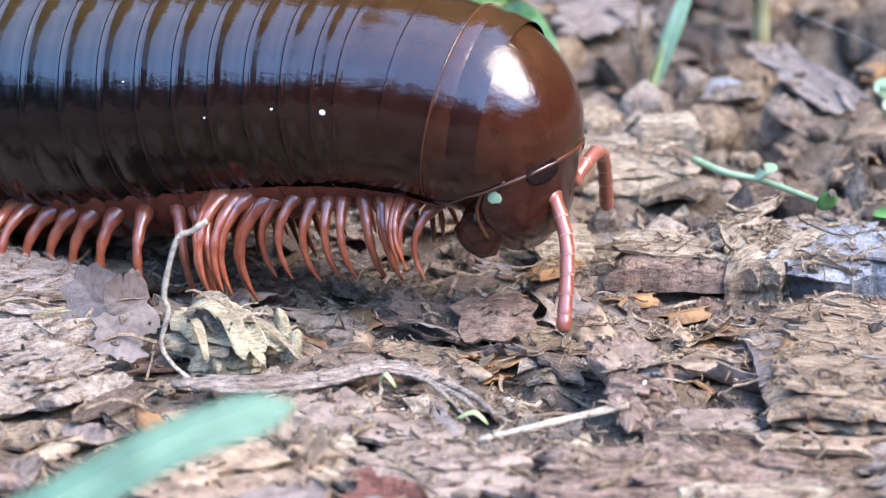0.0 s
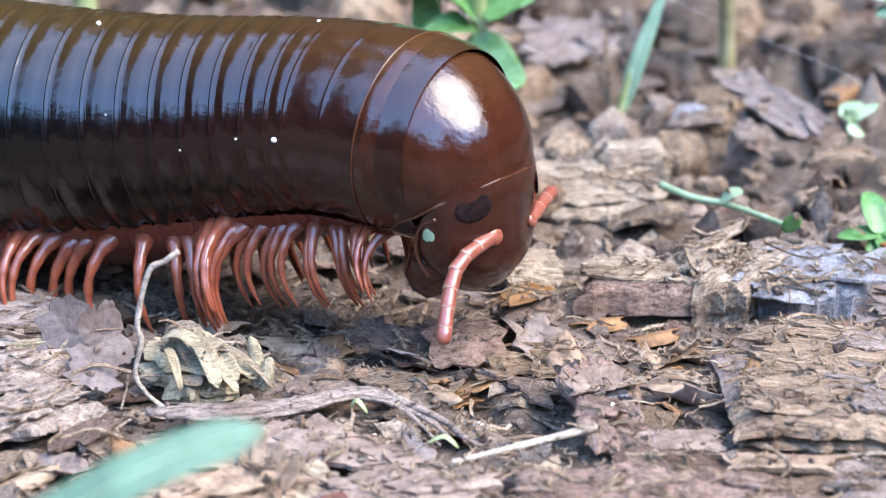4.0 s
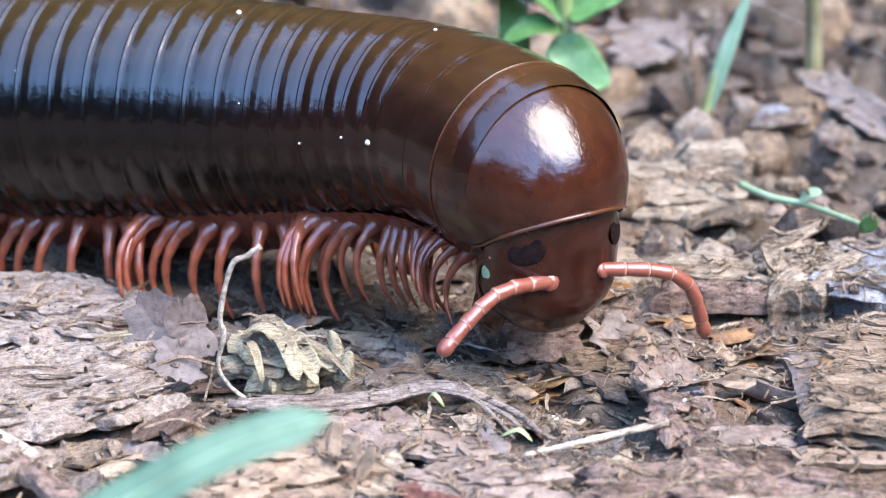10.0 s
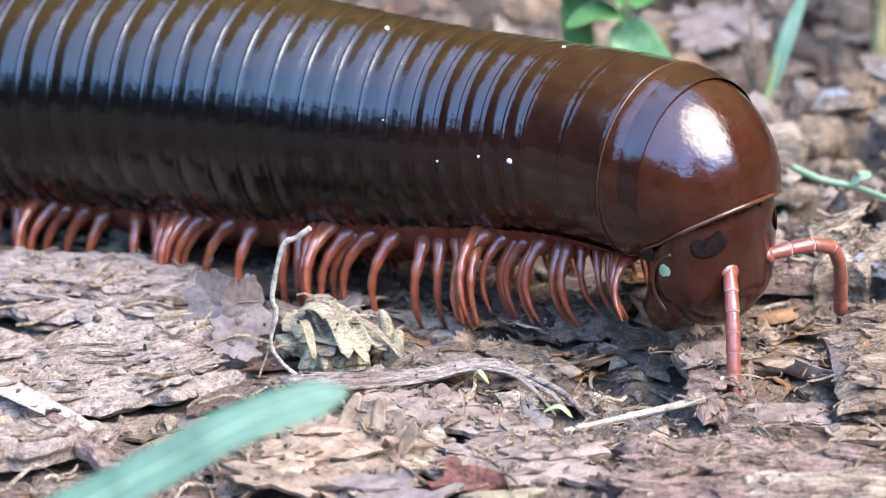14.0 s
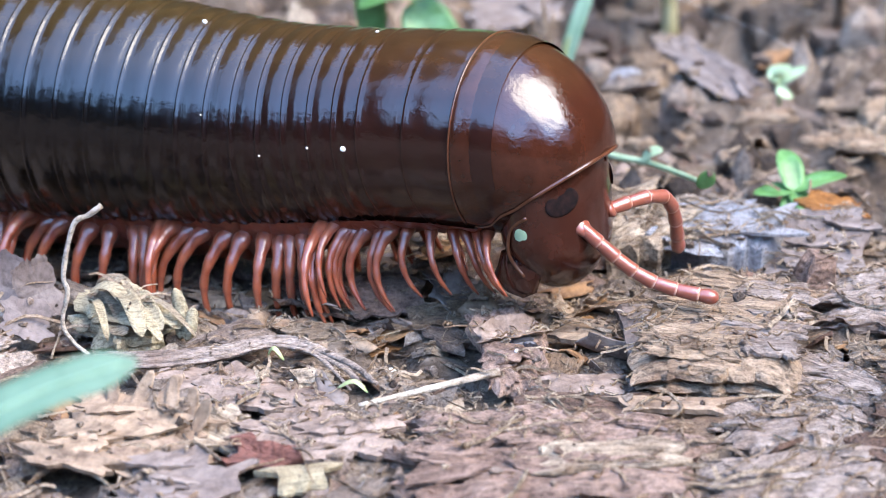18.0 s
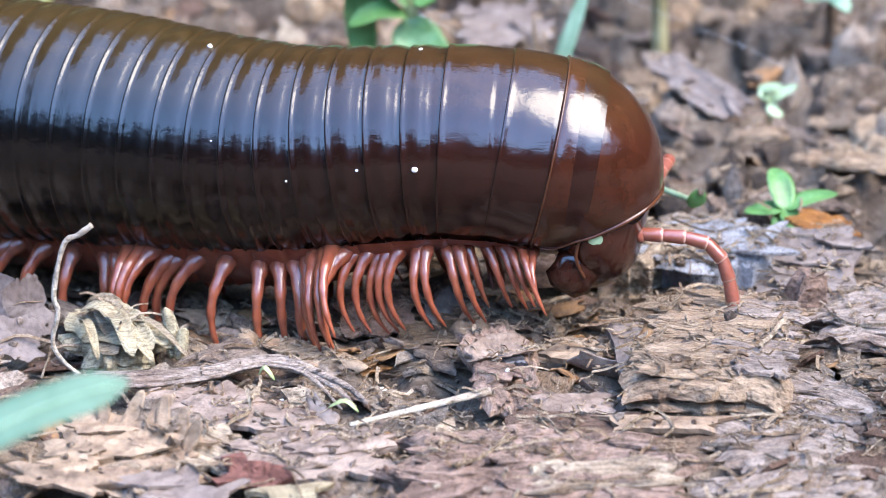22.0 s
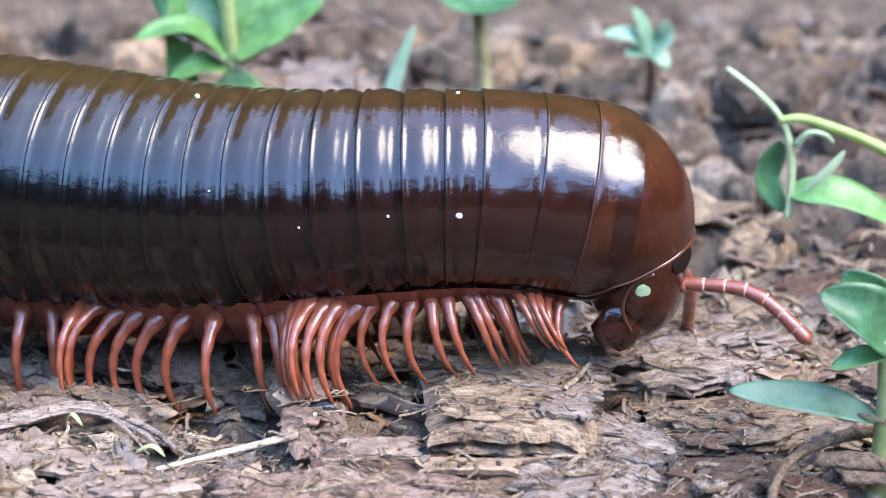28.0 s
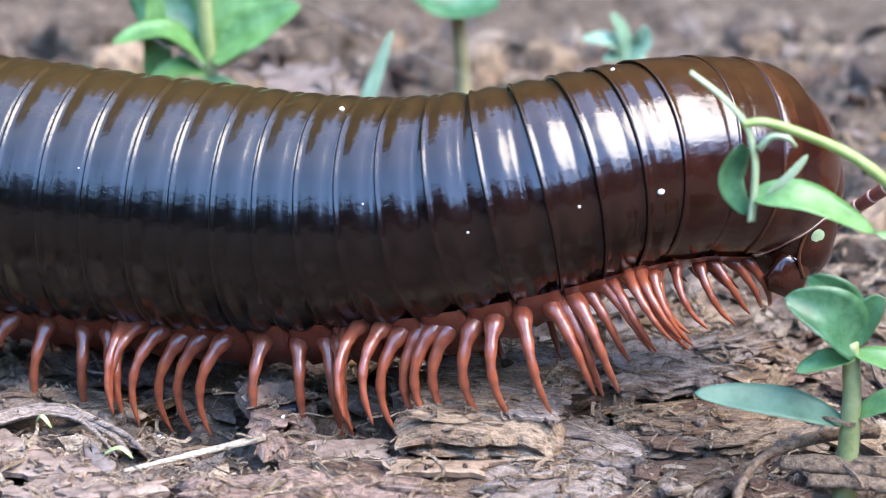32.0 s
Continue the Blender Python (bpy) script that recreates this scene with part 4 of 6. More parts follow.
seedling(38.6, 24.6, -0.6, 0, ((100, 3.0, 1.9, 2.2), (5, 3.9, 1.8, 1.0), (178, 3.0, 1.9, -0.2), (-70, 2.6, 1.6, -0.9), (-110, 2.6, 1.5, -1.4)))
disc = thing("seedling", "pale lying seedling stalk with a small round leaf", "seedling", 24.5, 31, 2.2)
part("stem", rod([(-0.5, 1.5, 0.6), (1.5, -1.5, 0.6), (3.6, -3.6, 0.8), (5.6, -7.5, 1.2), (7.0, -10.2, 1.4)], 0.3, 0.2, 8, 5), M_HOOK, disc)
part("leaf", leaf_bm([(3.2, -3.4, 0.8), (3.9, -3.8, 1.6), (4.6, -4.3, 1.9)], 1.1, 0.2, 0.15, (0, -0.6, 1)), M_HOOK, disc)
part("leaf", leaf_bm([(6.7, -10.2, 1.0), (7.0, -10.6, 1.8), (7.3, -10.8, 2.6)], 1.25, 0.15, 0.15, (0.2, -1, 0.3)), M_LEAF, disc)
tiny = thing("seedling", "tiny pale green seedling on the soil", "seedling", 41.6, 50.7, 1.2)
for a, b, w in (((-0.6, 0, 1.6), (0.8, -0.4, 2.2), 1.2), ((0.6, 0, 1.2), (2.2, 0.2, 2.0), 1.1), ((0.2, -0.4, 0), (1.0, -0.6, -0.4), 1.1)):
    part("leaf", leaf_bm([(0, 0, 0.6), a, b], w, 0.2, 0.15, (0, -0.5, 1)), M_HOOK, tiny)
part("stem", rod([(0, 0, -1.2), (0, 0, 0.0), (0, 0, 0.8)], 0.2, 0.15, 6, 3), M_STEM, tiny)

# leafy plant behind the animal
plant = thing("leafy_plant", "bright green leafy plant growing in the soil", "plant", 12, 57, 1.0)
part("stem", rod([(-0.6, 1.0, -1.5), (-0.2, 0, 4), (0, -1, 8), (-0.4, -1.5, 13), (-0.2, -1, 22)], 0.75, 0.6), M_STEM, plant)
for pts, w, fold, mat, up in (
    ([(-0.4, -1.8, 8.2), (-3.6, -3, 11.2), (-8.0, -4, 10.6)], 3.0, 0.35, M_LEAF, (0, -0.4, 1)),
    ([(-0.4, -1.8, 7.2), (-2.4, -3, 8.0), (-5.2, -3.6, 7.0)], 2.6, 0.4, M_LEAF, (0, -0.5, 1)),
    ([(-0.6, -1.4, 7.0), (1.0, -2.2, 4.6), (3.6, -2.8, 3.2)], 4.2, 0.15, M_LEAF, (0.1, -1, 0.5)),
    ([(0.2, -1.6, 8.6), (3.6, -2.4, 11.0), (7.6, -2.8, 13.4)], 4.6, 0.45, M_LEAF, (0, -0.7, 1)),
    ([(-0.4, -1.0, 10), (-3, 0.5, 15), (-6.5, 1.5, 24)], 8.5, 0.2, M_LEAFBLUE, (0.2, -1, 0.3)),
    ([(0, -0.6, 11), (3, 0.8, 17), (5, 2, 26)], 7.5, 0.2, M_LEAF, (-0.2, -1, 0.3)),
    ([(-3.8, -0.5, 2), (-4.4, -1, 8), (-4.6, -1.2, 16)], 2.6, 0.3, M_LEAF, (0.3, -1, 0.1)),
):
    part("leaf", leaf_bm(pts, w, fold, 0.2, up, 0.8, 8, 9, 0.06), mat, plant)
part("dry_stalk", rod([(0.6, -1.4, 7.6), (4.5, -2, 10.0), (9.8, -2.4, 11.4)], 0.18, 0.1, 6), M_FIBRE, plant, "thin dry brown stalk")
left_stem = thing("yellow_green_plant", "pale yellow-green plant stem rising from the soil", "plant", -23.4, 89, 1.5)
part("stem", rod([(0.4, 0, -2), (0.1, 0, 8), (-0.8, 0, 20), (-1.2, 1, 34)], 1.15, 0.9), M_STEM, left_stem)
part("leaf", leaf_bm([(-1, 0, 26), (4, -2, 31), (10, -3, 30)], 7, 0.3, 0.25, (0, -0.4, 1)), M_LEAF, left_stem)
bg_blade = thing("grass_blade", "pale green grass shoot with dry sheath", "grass blade", 24, 60, 0.4)
part("blade", leaf_bm([(0.2, 0, -0.6), (1.2, -0.2, 3.4), (2.4, 0, 7.0), (3.6, 0.2, 10.4)], 1.3, 0.3, 0.15, (-0.2, -1, 0.2), 0.75, 4, 6), M_SHOOT, bg_blade)
part("sheath", rod([(0, 0, -0.8), (0.4, 0, 1.4), (0.9, 0, 3.2)], 0.45, 0.25, 8, 4), M_STEM, bg_blade)
for k, (a, b) in enumerate((((-1.2, -1, 3.5), (-1.6, -1.2, 7.2)), ((-0.8, -0.6, 2.5), (-0.6, -0.8, 5.6)), ((-1.6, -0.5, 2), (-2.4, -0.6, 5)))):
    part("dry_sheath", leaf_bm([(-0.6, 0, -0.8), a, b], 0.5, 0.3, 0.12, (0, -1, 0.2), 1, 3, 4), M_FIBRE, bg_blade)
cup = thing("round_leaf_plant", "plant with a bluish round leaf on a thick stem", "plant", 35, 76, 1.0)
part("stem", rod([(0.4, 0, -2), (0.1, -0.6, 3), (-0.6, -1.6, 9)], 0.8, 0.62), M_PALESTEM, cup)
part("leaf", leaf_bm([(3.0, -2.4, 9.5), (-1, -3.6, 8.8), (-4, -3.2, 10), (-7.5, -3, 12)], 6.5, 0.5, 0.25, (0, -0.5, 1), 0.7, 8, 8), M_LEAFBLUE, cup)
part("leaf", leaf_bm([(-0.4, -1, 9.5), (2.5, 2, 13), (6, 3, 17)], 6, 0.3, 0.25, (0, -0.5, 1), 0.7, 8, 8), M_LEAFBLUE, cup)
small = thing("seedling", "small pale green seedling on a brown stem", "seedling", 51, 77, 1.2)
part("stem", rod([(0.4, 0, -1.5), (0, -2, 1.5), (-0.6, -4, 3.6)], 0.7, 0.35, 8, 4), M_FIBRE, small)
for a, b, w in (((-2.4, -4.6, 5.4), (-5.2, -5, 5.8), 1.9), ((-1.4, -4.4, 6.0), (-2.6, -4.8, 8.2), 1.7), ((0.4, -4.4, 5.0), (0.6, -4.8, 7.0), 1.9), ((0.2, -4.6, 3.4), (1.0, -5, 2.6), 1.6), ((-1.8, -4.6, 4), (-3.2, -5.2, 3.8), 1.5)):
    part("leaf", leaf_bm([(-0.6, -4, 3.6), a, b], w, 0.3, 0.16, (0, -0.6, 1)), M_SHOOT, small)
for ends in ([(19.5, 60, 13.8), (30, 56, 9.4), (40, 52, 6.0), (44, 50, 3.8)], [(7.5, 48, 13.2), (12.0, 48, 10.7), (16.5, 48, 8.3)]):
    silk = part("silk_thread", rod(ends, 0.009, 0.009, 5, 4), M_WHITE)
    tagged(silk, "fine pale silk thread over the soil", "silk thread")

# right: hooked stem with leaves, seedling, dry stalks
hook = thing("hooked_plant", "pale hooked stem with narrow green leaves", "plant", 58, -17, 0)
part("stem", rod([(0, 0, -1.5), (-0.5, -1, 8), (-3, -1.6, 15), (-8.8, -1.9, 21.4), (-14.3, -1.9, 24.1), (-16.4, -1.9, 24.2)], 0.5, 0.22), M_YELLOWSTEM, hook)
part("hook", rod([(-19.4, -1.9, 27.2), (-17.6, -1.9, 25.8), (-16.2, -1.9, 24.2), (-15.6, -1.9, 22.3), (-15.5, -1.9, 20.4), (-15.6, -1.9, 18.6)], 0.16, 0.34, 8, 6, 0.5), M_HOOK, hook, "whitish bent tip")
part("tendril", rod([(-15.4, -2, 22.8), (-14.8, -2.3, 23.6), (-13.9, -2.4, 23.5), (-13.4, -2.3, 23.0)], 0.22, 0.1, 6, 4), M_HOOK, hook)
part("leaf", leaf_bm([(-15.7, -1.7, 20.0), (-12.6, -2.4, 20.0), (-8.6, -2.2, 17.9)], 2.0, 0.25, 0.16, (0, -0.8, 1), 0.85, 6, 8), M_LEAF, hook)
part("leaf", leaf_bm([(-16.2, -1.5, 23.0), (-16.9, -1.2, 20.8), (-15.7, -1.3, 18.8)], 1.9, 0.3, 0.16, (0.6, -1, 0.2), 0.8), M_LEAFBLUE, hook)
part("leaf", leaf_bm([(-8.6, -2.2, 17.9), (-5, -2.2, 16.6), (-2.8, -2, 15.2)], 1.2, 0.3, 0.16, (0, -0.8, 1)), M_LEAF, hook)
part("bud", leaf_bm([(-14.9, -2.4, 20.3), (-13.6, -2.6, 21.6), (-12.8, -2.6, 22.6)], 0.42, 0.2, 0.15, (0, -1, 0.2)), M_HOOK, hook)
cot = thing("seedling", "green seedling with folded cup-shaped leaves on a pale stem", "seedling", 49.6, -14, 0)
part("stem", rod([(0.4, 0, -1.5), (0.5, 0, 3), (0.5, 0, 6), (0.2, 0, 9.4)], 0.75, 0.5), M_STEM, cot)
part("cup_leaf", leaf_bm([(0.6, 0.2, 9.2), (-1.4, -0.6, 11.2), (-4.0, -0.4, 12.4)], 3.6, 0.5, 0.2, (0.5, -1, 0.5), 0.7, 8, 8), M_LEAFBLUE, cot)
part("cup_leaf", leaf_bm([(0.6, 0.4, 9.4), (-0.6, 0.8, 11.8), (-2.4, 1.0, 13.2)], 2.6, 0.4, 0.2, (0.6, -1, -0.2), 0.7, 8, 8), M_LEAFBLUE, cot)
part("leaf", leaf_bm([(0.4, -0.2, 8.6), (-1.2, -0.8, 8.6), (-3.2, -1.0, 8.0)], 1.6, 0.3, 0.16, (0, -0.4, 1)), M_LEAF, cot)
part("leaf", leaf_bm([(0.4, -0.2, 8.8), (2.4, -1.0, 8.4), (5.0, -1.4, 6.8)], 1.9, 0.3, 0.16, (0, -0.4, 1)), M_LEAF, cot)
part("leaf", leaf_bm([(0.6, 0.2, 9), (1.2, 0.5, 11), (2.2, 0.6, 12)], 1.6, 0.3, 0.16, (0, -1, 0.3)), M_LEAFBLUE, cot)
part("leaf", leaf_bm([(0.4, 0, 4.2), (-3.4, -0.2, 5.6), (-9.0, 0, 6.4)], 2.2, 0.25, 0.18, (0, -0.7, 1), 1.1, 6, 9), M_BLADE, cot, "long pale bluish-green leaf")
part("leaf", leaf_bm([(0.5, 0, 4.6), (3.4, -0.6, 6.0), (7, -0.8, 5.4)], 1.8, 0.3, 0.16, (0, -0.5, 1)), M_LEAF, cot)
fallen = thing("dry_stalk", "fibrous tan dry stalk bent to the ground", "dry stalk", 46, -10, 0)
part("strand", rod([(-3.6, -9.6, 0.2), (-3.0, -6.6, 1.2), (-1.0, -3.6, 2.0), (2.4, -2.2, 2.6), (6.4, -1.8, 2.8)], 0.3, 0.75, 8, 6, 0.6, 0.12, 3), M_FIBRE, fallen)
part("strand", rod([(0.2, -3.4, 1.6), (3.2, -4.4, 1.8), (8.8, -5.6, 1.4)], 0.5, 0.7, 8, 6, 0.6, 0.15, 6), M_FIBRE, fallen)
part("strand", rod([(1.6, -4.8, 1.0), (5.2, -6.0, 1.2), (10.0, -7.4, 0.8)], 0.4, 0.6, 8, 6, 0.6, 0.15, 7), M_FIBRE, fallen)


# ---- loose litter over all of it ----
bpy.context.view_layer.update()
def build_chips():
    """Loose bark flakes, each one its own thing."""
    g = np.random.default_rng(21)
    kinds = []
    for k in range(12):
        bm = slab(g.uniform(3.5, 7), g.uniform(2, 4), g.uniform(0.25, 0.6), 100 + k, g.uniform(-0.5, 0.8), 0.45, 0, 7, 5, 0.12, g.uniform(0, 0.25))
        ob = part("bark_flake", bm, M_CHIP, smooth=False)
        tagged(ob, "thin weathered flake of bark in the litter", "bark flake", "bark flakes in the litter")
        kinds.append(ob)
    for k in range(230):
        far = k >= 120
        x, y = (g.uniform(-40, 80), g.uniform(28, 100)) if far else (g.uniform(-38, 68), g.uniform(-28, 28))
        for _ in range(6):
            if on_soil(x, y):
                break
            x, y = (g.uniform(-40, 80), g.uniform(28, 100)) if far else (g.uniform(-38, 68), g.uniform(-28, 28))
        ob = kinds[k % 12] if k < 12 else copy_thing(kinds[k % 12], Matrix())
        put(ob, x, y, settle(x, y) + 0.1, g.normal(0, 9), g.normal(0, 9), g.uniform(0, 360))


build_chips()


def build_leaf_bits():
    """Thin curled scraps of dead leaf that stand out of the litter, each one its own thing."""
    g = np.random.default_rng(77)
    kinds = []
    for k in range(14):
        mat = (M_TANLEAF, M_GREYPINK, M_BROWNLEAF, M_LEAFGREY, M_TANLEAF, M_BROWNLEAF, M_REDBARK)[k % 7]
        bm = slab(g.uniform(2.2, 5.2), g.uniform(1.6, 3.4), 0.14, 700 + k, g.choice((-1.0, 1.0)) * g.uniform(0.4, 1.2), 0.42, 0, 11, 8, 0.14, g.uniform(0.1, 0.45))
        ob = part("leaf_scrap", bm, mat)
        tone = {"tan_dead_leaf": "tan", "grey_pink_bark": "grey-pink", "brown_dead_leaf": "orange-brown", "grey_dead_leaf": "grey-mauve", "red_bark": "reddish"}[mat.name]
        tagged(ob, "torn curled " + tone + " scrap of dead leaf in the litter", "dead leaf", "scraps of dead leaf")
        kinds.append(ob)
    for k in range(320):
        if k < 110:
            x, y = g.normal(14, 9), g.normal(7, 7)
        elif k < 230:
            x, y = g.uniform(-34, 60), g.uniform(-26, 26)
        else:
            x, y = g.uniform(-38, 78), g.uniform(26, 95)
        if k >= 14 and not on_soil(x, y):
            continue
        ob = kinds[k % 14] if k < 14 else copy_thing(kinds[k % 14], Matrix())
        put(ob, x, y, settle(x, y) + g.uniform(0.05, 0.35), g.normal(0, 20), g.normal(0, 20), g.uniform(0, 360))


build_leaf_bits()

bpy.context.view_layer.update()
scatter("leaf_litter", 4600, (-42, 72, -30, 30), (0.35, 2.2), M_LITTER, 11, "brown and grey torn leaf litter on the soil", "leaf litter", tilt=0.4)
scatter("far_leaf_litter", 1600, (-45, 85, 26, 105), (0.6, 3.6), M_LITTER, 12, "brown torn leaf litter on lumpy soil", "leaf litter", tilt=0.5)
crumbs("soil_crumbs", 7000, (-40, 66, -28, 24), (0.08, 0.5), M_CRUMB, 13, "dark and pale crumbs of soil among the litter", "soil")
crumbs("soil_clods", 1500, (-45, 85, 22, 105), (0.4, 2.8), M_CRUMB, 14, "brown clods of soil", "soil")
strands("plant_fibres", 1100, (-42, 72, -30, 40), M_FIBRE, 15, "thin dry plant fibres on the litter", "plant fibre")
strands("fibre_crumbs", 1500, (-4, 48, -16, 22), M_FIBRE, 16, "short pale broken plant fibres among the litter", "plant fibre", (0.4, 1.8), (0.03, 0.09))
bpy.context.view_layer.update()
for k, (x, y, sz) in enumerate(((8.9, -3.0, 0.34), (2.6, -3.6, 0.2), (3.2, -3.5, 0.16), (20.2, -4.6, 0.18), (16.6, -5.6, 0.16))):
    grain = part("white_grain", blob(sz, 0.7, 0.8, k), M_WHITE)
    put(grain, x, y, settle(x, y) + sz * 0.4, 0, 0, k * 50)
    tagged(grain, "small white mineral grain on the litter", "grain", "white grains")


# ---- the millipede ----
RING_LENGTHS = [3.5, 3.5, 2.0, 2.4] + [2.45 + 0.045 * k for k in range(17)] + [3.2] * 21
SEAM = 8.8
TRACK_A, TRACK_B = 13.2, -0.42


def body_radius(s):
    return float(np.interp(s, (-118, -112, -100, -80, -40, -25, -18, -12, -8, 0, 9), (2.0, 5.0, 7.2, 8.2, 8.3, 7.9, 7.4, 7.0, 6.75, 6.4, 6.45)))


def lathe(profile, sides=56, flat=0.96):
    """A shell of revolution along x with a flattened belly; open ends."""
    bm = bmesh.new()
    rows = []
    for x, r in profile:
        row = []
        for q in range(sides):
            a = 2 * math.pi * q / sides
            y, z = r * math.sin(a), r * math.cos(a)
            if z < -flat * r:
                z = -flat * r - (-flat * r - z) * 0.3
            row.append(bm.verts.new((x, y, z)))
        rows.append(row)
    for a, b in zip(rows, rows[1:]):
        for q in range(sides):
            bm.faces.new((a[q], b[q], b[(q + 1) % sides], a[(q + 1) % sides]))
    return bm, rows


def ring_mesh(length, r_front, r_back, tail=False, step=1.0):
    """One body ring: a narrow front collar that slides under the next, a smooth band, a fine groove and a raised hind rim. step: how far the rim stands out."""
    h = length / 2
    p = [(h + 2.5, r_front * 0.93), (h + 1.5, r_front * (1 - 0.043 * step)), (h + 0.3, r_front * (1 - 0.026 * step)), (h - 0.2, r_front * (1 - 0.02 * step)), (h - 0.4, r_front * (1 - 0.026 * step)), (h - 0.56, r_front * (1 - 0.01 * step))]
    for k in range(5):
        t = k / 4
        r = r_front + (r_back - r_front) * t
        p.append((h - 0.75 - (length - 1.0) * t, r * (1 + step * (-0.009 + 0.01 * t + 0.018 * math.sin(math.pi * t)))))
    p += [(-h - 0.02, r_back * 1.002), (-h - 0.12, r_back * (1 + 0.012 * step)), (-h - 0.24, r_back * (1 + 0.012 * step)), (-h - 0.3, r_back), (-h - 0.25, r_back * (1 - 0.025 * step)), (-h + 0.2, r_back * 0.955)]
    if tail:
        p += [(-h - 1.5, r_back * 0.8), (-h - 2.6, r_back * 0.45), (-h - 3.0, r_back * 0.05)]
    bm, rows = lathe(p)
    return bm


HOOD = 7.3


def hood_edge(x):
    """Height of the hood's lower edge, oblique from the brow down to the cheeks."""
    return max(-4.9, 0.5 - 0.93 * (7.15 - x)) + 0.35 * max(0.0, 1 - abs(x - 2.0) / 1.2)


def hood_rows(r, shrink=1.0):
    """Rows of points over the dome, each from one edge over the top to the other."""
    out = []
    prof = [(-0.6, 0.985), (-0.45, 0.998), (-0.2, 1.003), (0.1, 1.004)] + [(HOOD * math.sin(k / 20 * math.pi / 2), max(0.012, math.cos(k / 20 * math.pi / 2) ** 0.93)) for k in range(1, 21)]
    for x, f in prof:
        rr = r * f * shrink
        most = math.acos(max(-1.0, min(1.0, hood_edge(x) / max(rr, 0.01))))
        if x > 1.0:
            rr *= 1 - 0.03 * math.sin(math.pi * x / HOOD)
        out.append([Vector((x * (0.4 + 0.6 * shrink) if x > 0 else x, rr * math.sin(a), rr * math.cos(a) - 0.02 * max(0.0, x) ** 2)) for a in (most * (q / 32 - 1) for q in range(65))])
    return out


def collum_mesh(r):
    """The hood over the head: a blunt dome, cut away obliquely below, of real thickness."""
    bm = bmesh.new()
    outer = [[bm.verts.new(p) for p in row] for row in hood_rows(r)]
    inner = [[bm.verts.new(p) for p in row] for row in hood_rows(r, 0.955)]
    n = len(outer)
    for k in range(n - 1):
        for q in range(64):
            bm.faces.new((outer[k][q], outer[k][q + 1], outer[k + 1][q + 1], outer[k + 1][q]))
            bm.faces.new((inner[k][q], inner[k + 1][q], inner[k + 1][q + 1], inner[k][q + 1]))
        for q in (0, 64):
            bm.faces.new((outer[k][q], outer[k + 1][q], inner[k + 1][q], inner[k][q]))
    for q in range(64):
        bm.faces.new((outer[0][q], inner[0][q], inner[0][q + 1], outer[0][q + 1]))
    return bm


def collum_rim(r):
    """The rolled lower edge of the hood, from one cheek round the brow to the other."""
    rows = hood_rows(r)[3:-1]
    line = [row[0] for row in rows] + [row[-1] for row in rows[::-1]]
    return tube(line, [0.05 + 0.1 * min(1, 4 * k / len(line), 4 * (len(line) - 1 - k) / len(line)) for k in range(len(line))], 8)


def head_mesh():
    """A tall rounded face, broad at the cheeks and narrowing to the mouth, with a shallow groove over the upper lip."""
    bm = bmesh.new()
    bmesh.ops.create_uvsphere(bm, u_segments=48, v_segments=36, radius=1)
    for v in bm.verts:
        x, y, z = v.co
        low = max(0.0, -z)
        full = math.sqrt(max(0.0, 1 - z**4) / max(1e-6, 1 - z * z)) if 0 < z < 0.999 else 1.0
        groove = 0.12 * math.exp(-(((z + 0.62) / 0.06) ** 2)) * max(0.0, x)
        v.co = (3.2 * x * full * (1 - 0.14 * low * low) + 0.5 * low - groove, 4.75 * y * full * (1 - 0.16 * low * low), (6.8 if z > 0 else 4.0) * z)
    return bm


def leg_mesh(side, k):
    """A leg: a stout inner half that leaves the belly sideways, a knee, and a tapered shin that ends in a claw."""
    pts = spline([(0.3, 0, 0.6), (0.2, side * 1.2, -0.4), (0.0, side * 2.6, -1.3), (-0.2, side * 3.55, -2.7), (-0.15, side * 3.75, -4.4), (0.2, side * 3.4, -6.0)], 5)
    n = len(pts)
    radii = []
    for q in range(n):
        t = q / (n - 1)
        joint = 1 + 0.11 * math.cos(t * 6 * 2 * math.pi)
        radii.append((0.44 * (1 - t) ** 0.6 + 0.46 * max(0.0, 1 - t / 0.5) ** 1.2 + 0.03) * joint)
    return tube([p * k for p in pts], [r * k for r in radii], 8)


def belly_mesh(length, r, share=1.0):
    """The narrow plate under a ring that carries its legs, with a rounded keel."""
    bm = bmesh.new()
    rows = []
    for u in (-0.52, -0.3, 0.0, 0.3, 0.52):
        deep = 4.0 * share - 0.6 * abs(u) - 0.25 * math.cos(u * 12)
        row = []
        for v in (-1, -0.8, -0.45, 0, 0.45, 0.8, 1):
            row.append(bm.verts.new((u * length, v * 4.2, -r * 0.8 - deep * (1 - abs(v) ** 2.6))))
        rows.append(row)
    for a, b in zip(rows, rows[1:]):
        for q in range(6):
            bm.faces.new((a[q], a[q + 1], b[q + 1], b[q]))
    for row in (rows[0], rows[-1]):
        bm.faces.new(row)
    return bm


def antenna_piece(last=False):
    """One bead of an antenna, slim at its root and thicker outwards, closed by a pale ring."""
    prof = [(-0.2, 0.36), (0.0, 0.4), (0.25, 0.43), (0.8, 0.455), (1.25, 0.48), (1.42, 0.47), (1.5, 0.4)]
    if last:
        prof = [(-0.25, 0.3), (0.1, 0.4), (0.55, 0.5), (0.95, 0.46), (1.2, 0.3), (1.3, 0.04)]
    bm, rows = lathe(prof, 16, 1.0)
    bm.faces.new(rows[0])
    bm.faces.new(rows[-1][::-1])
    return bm


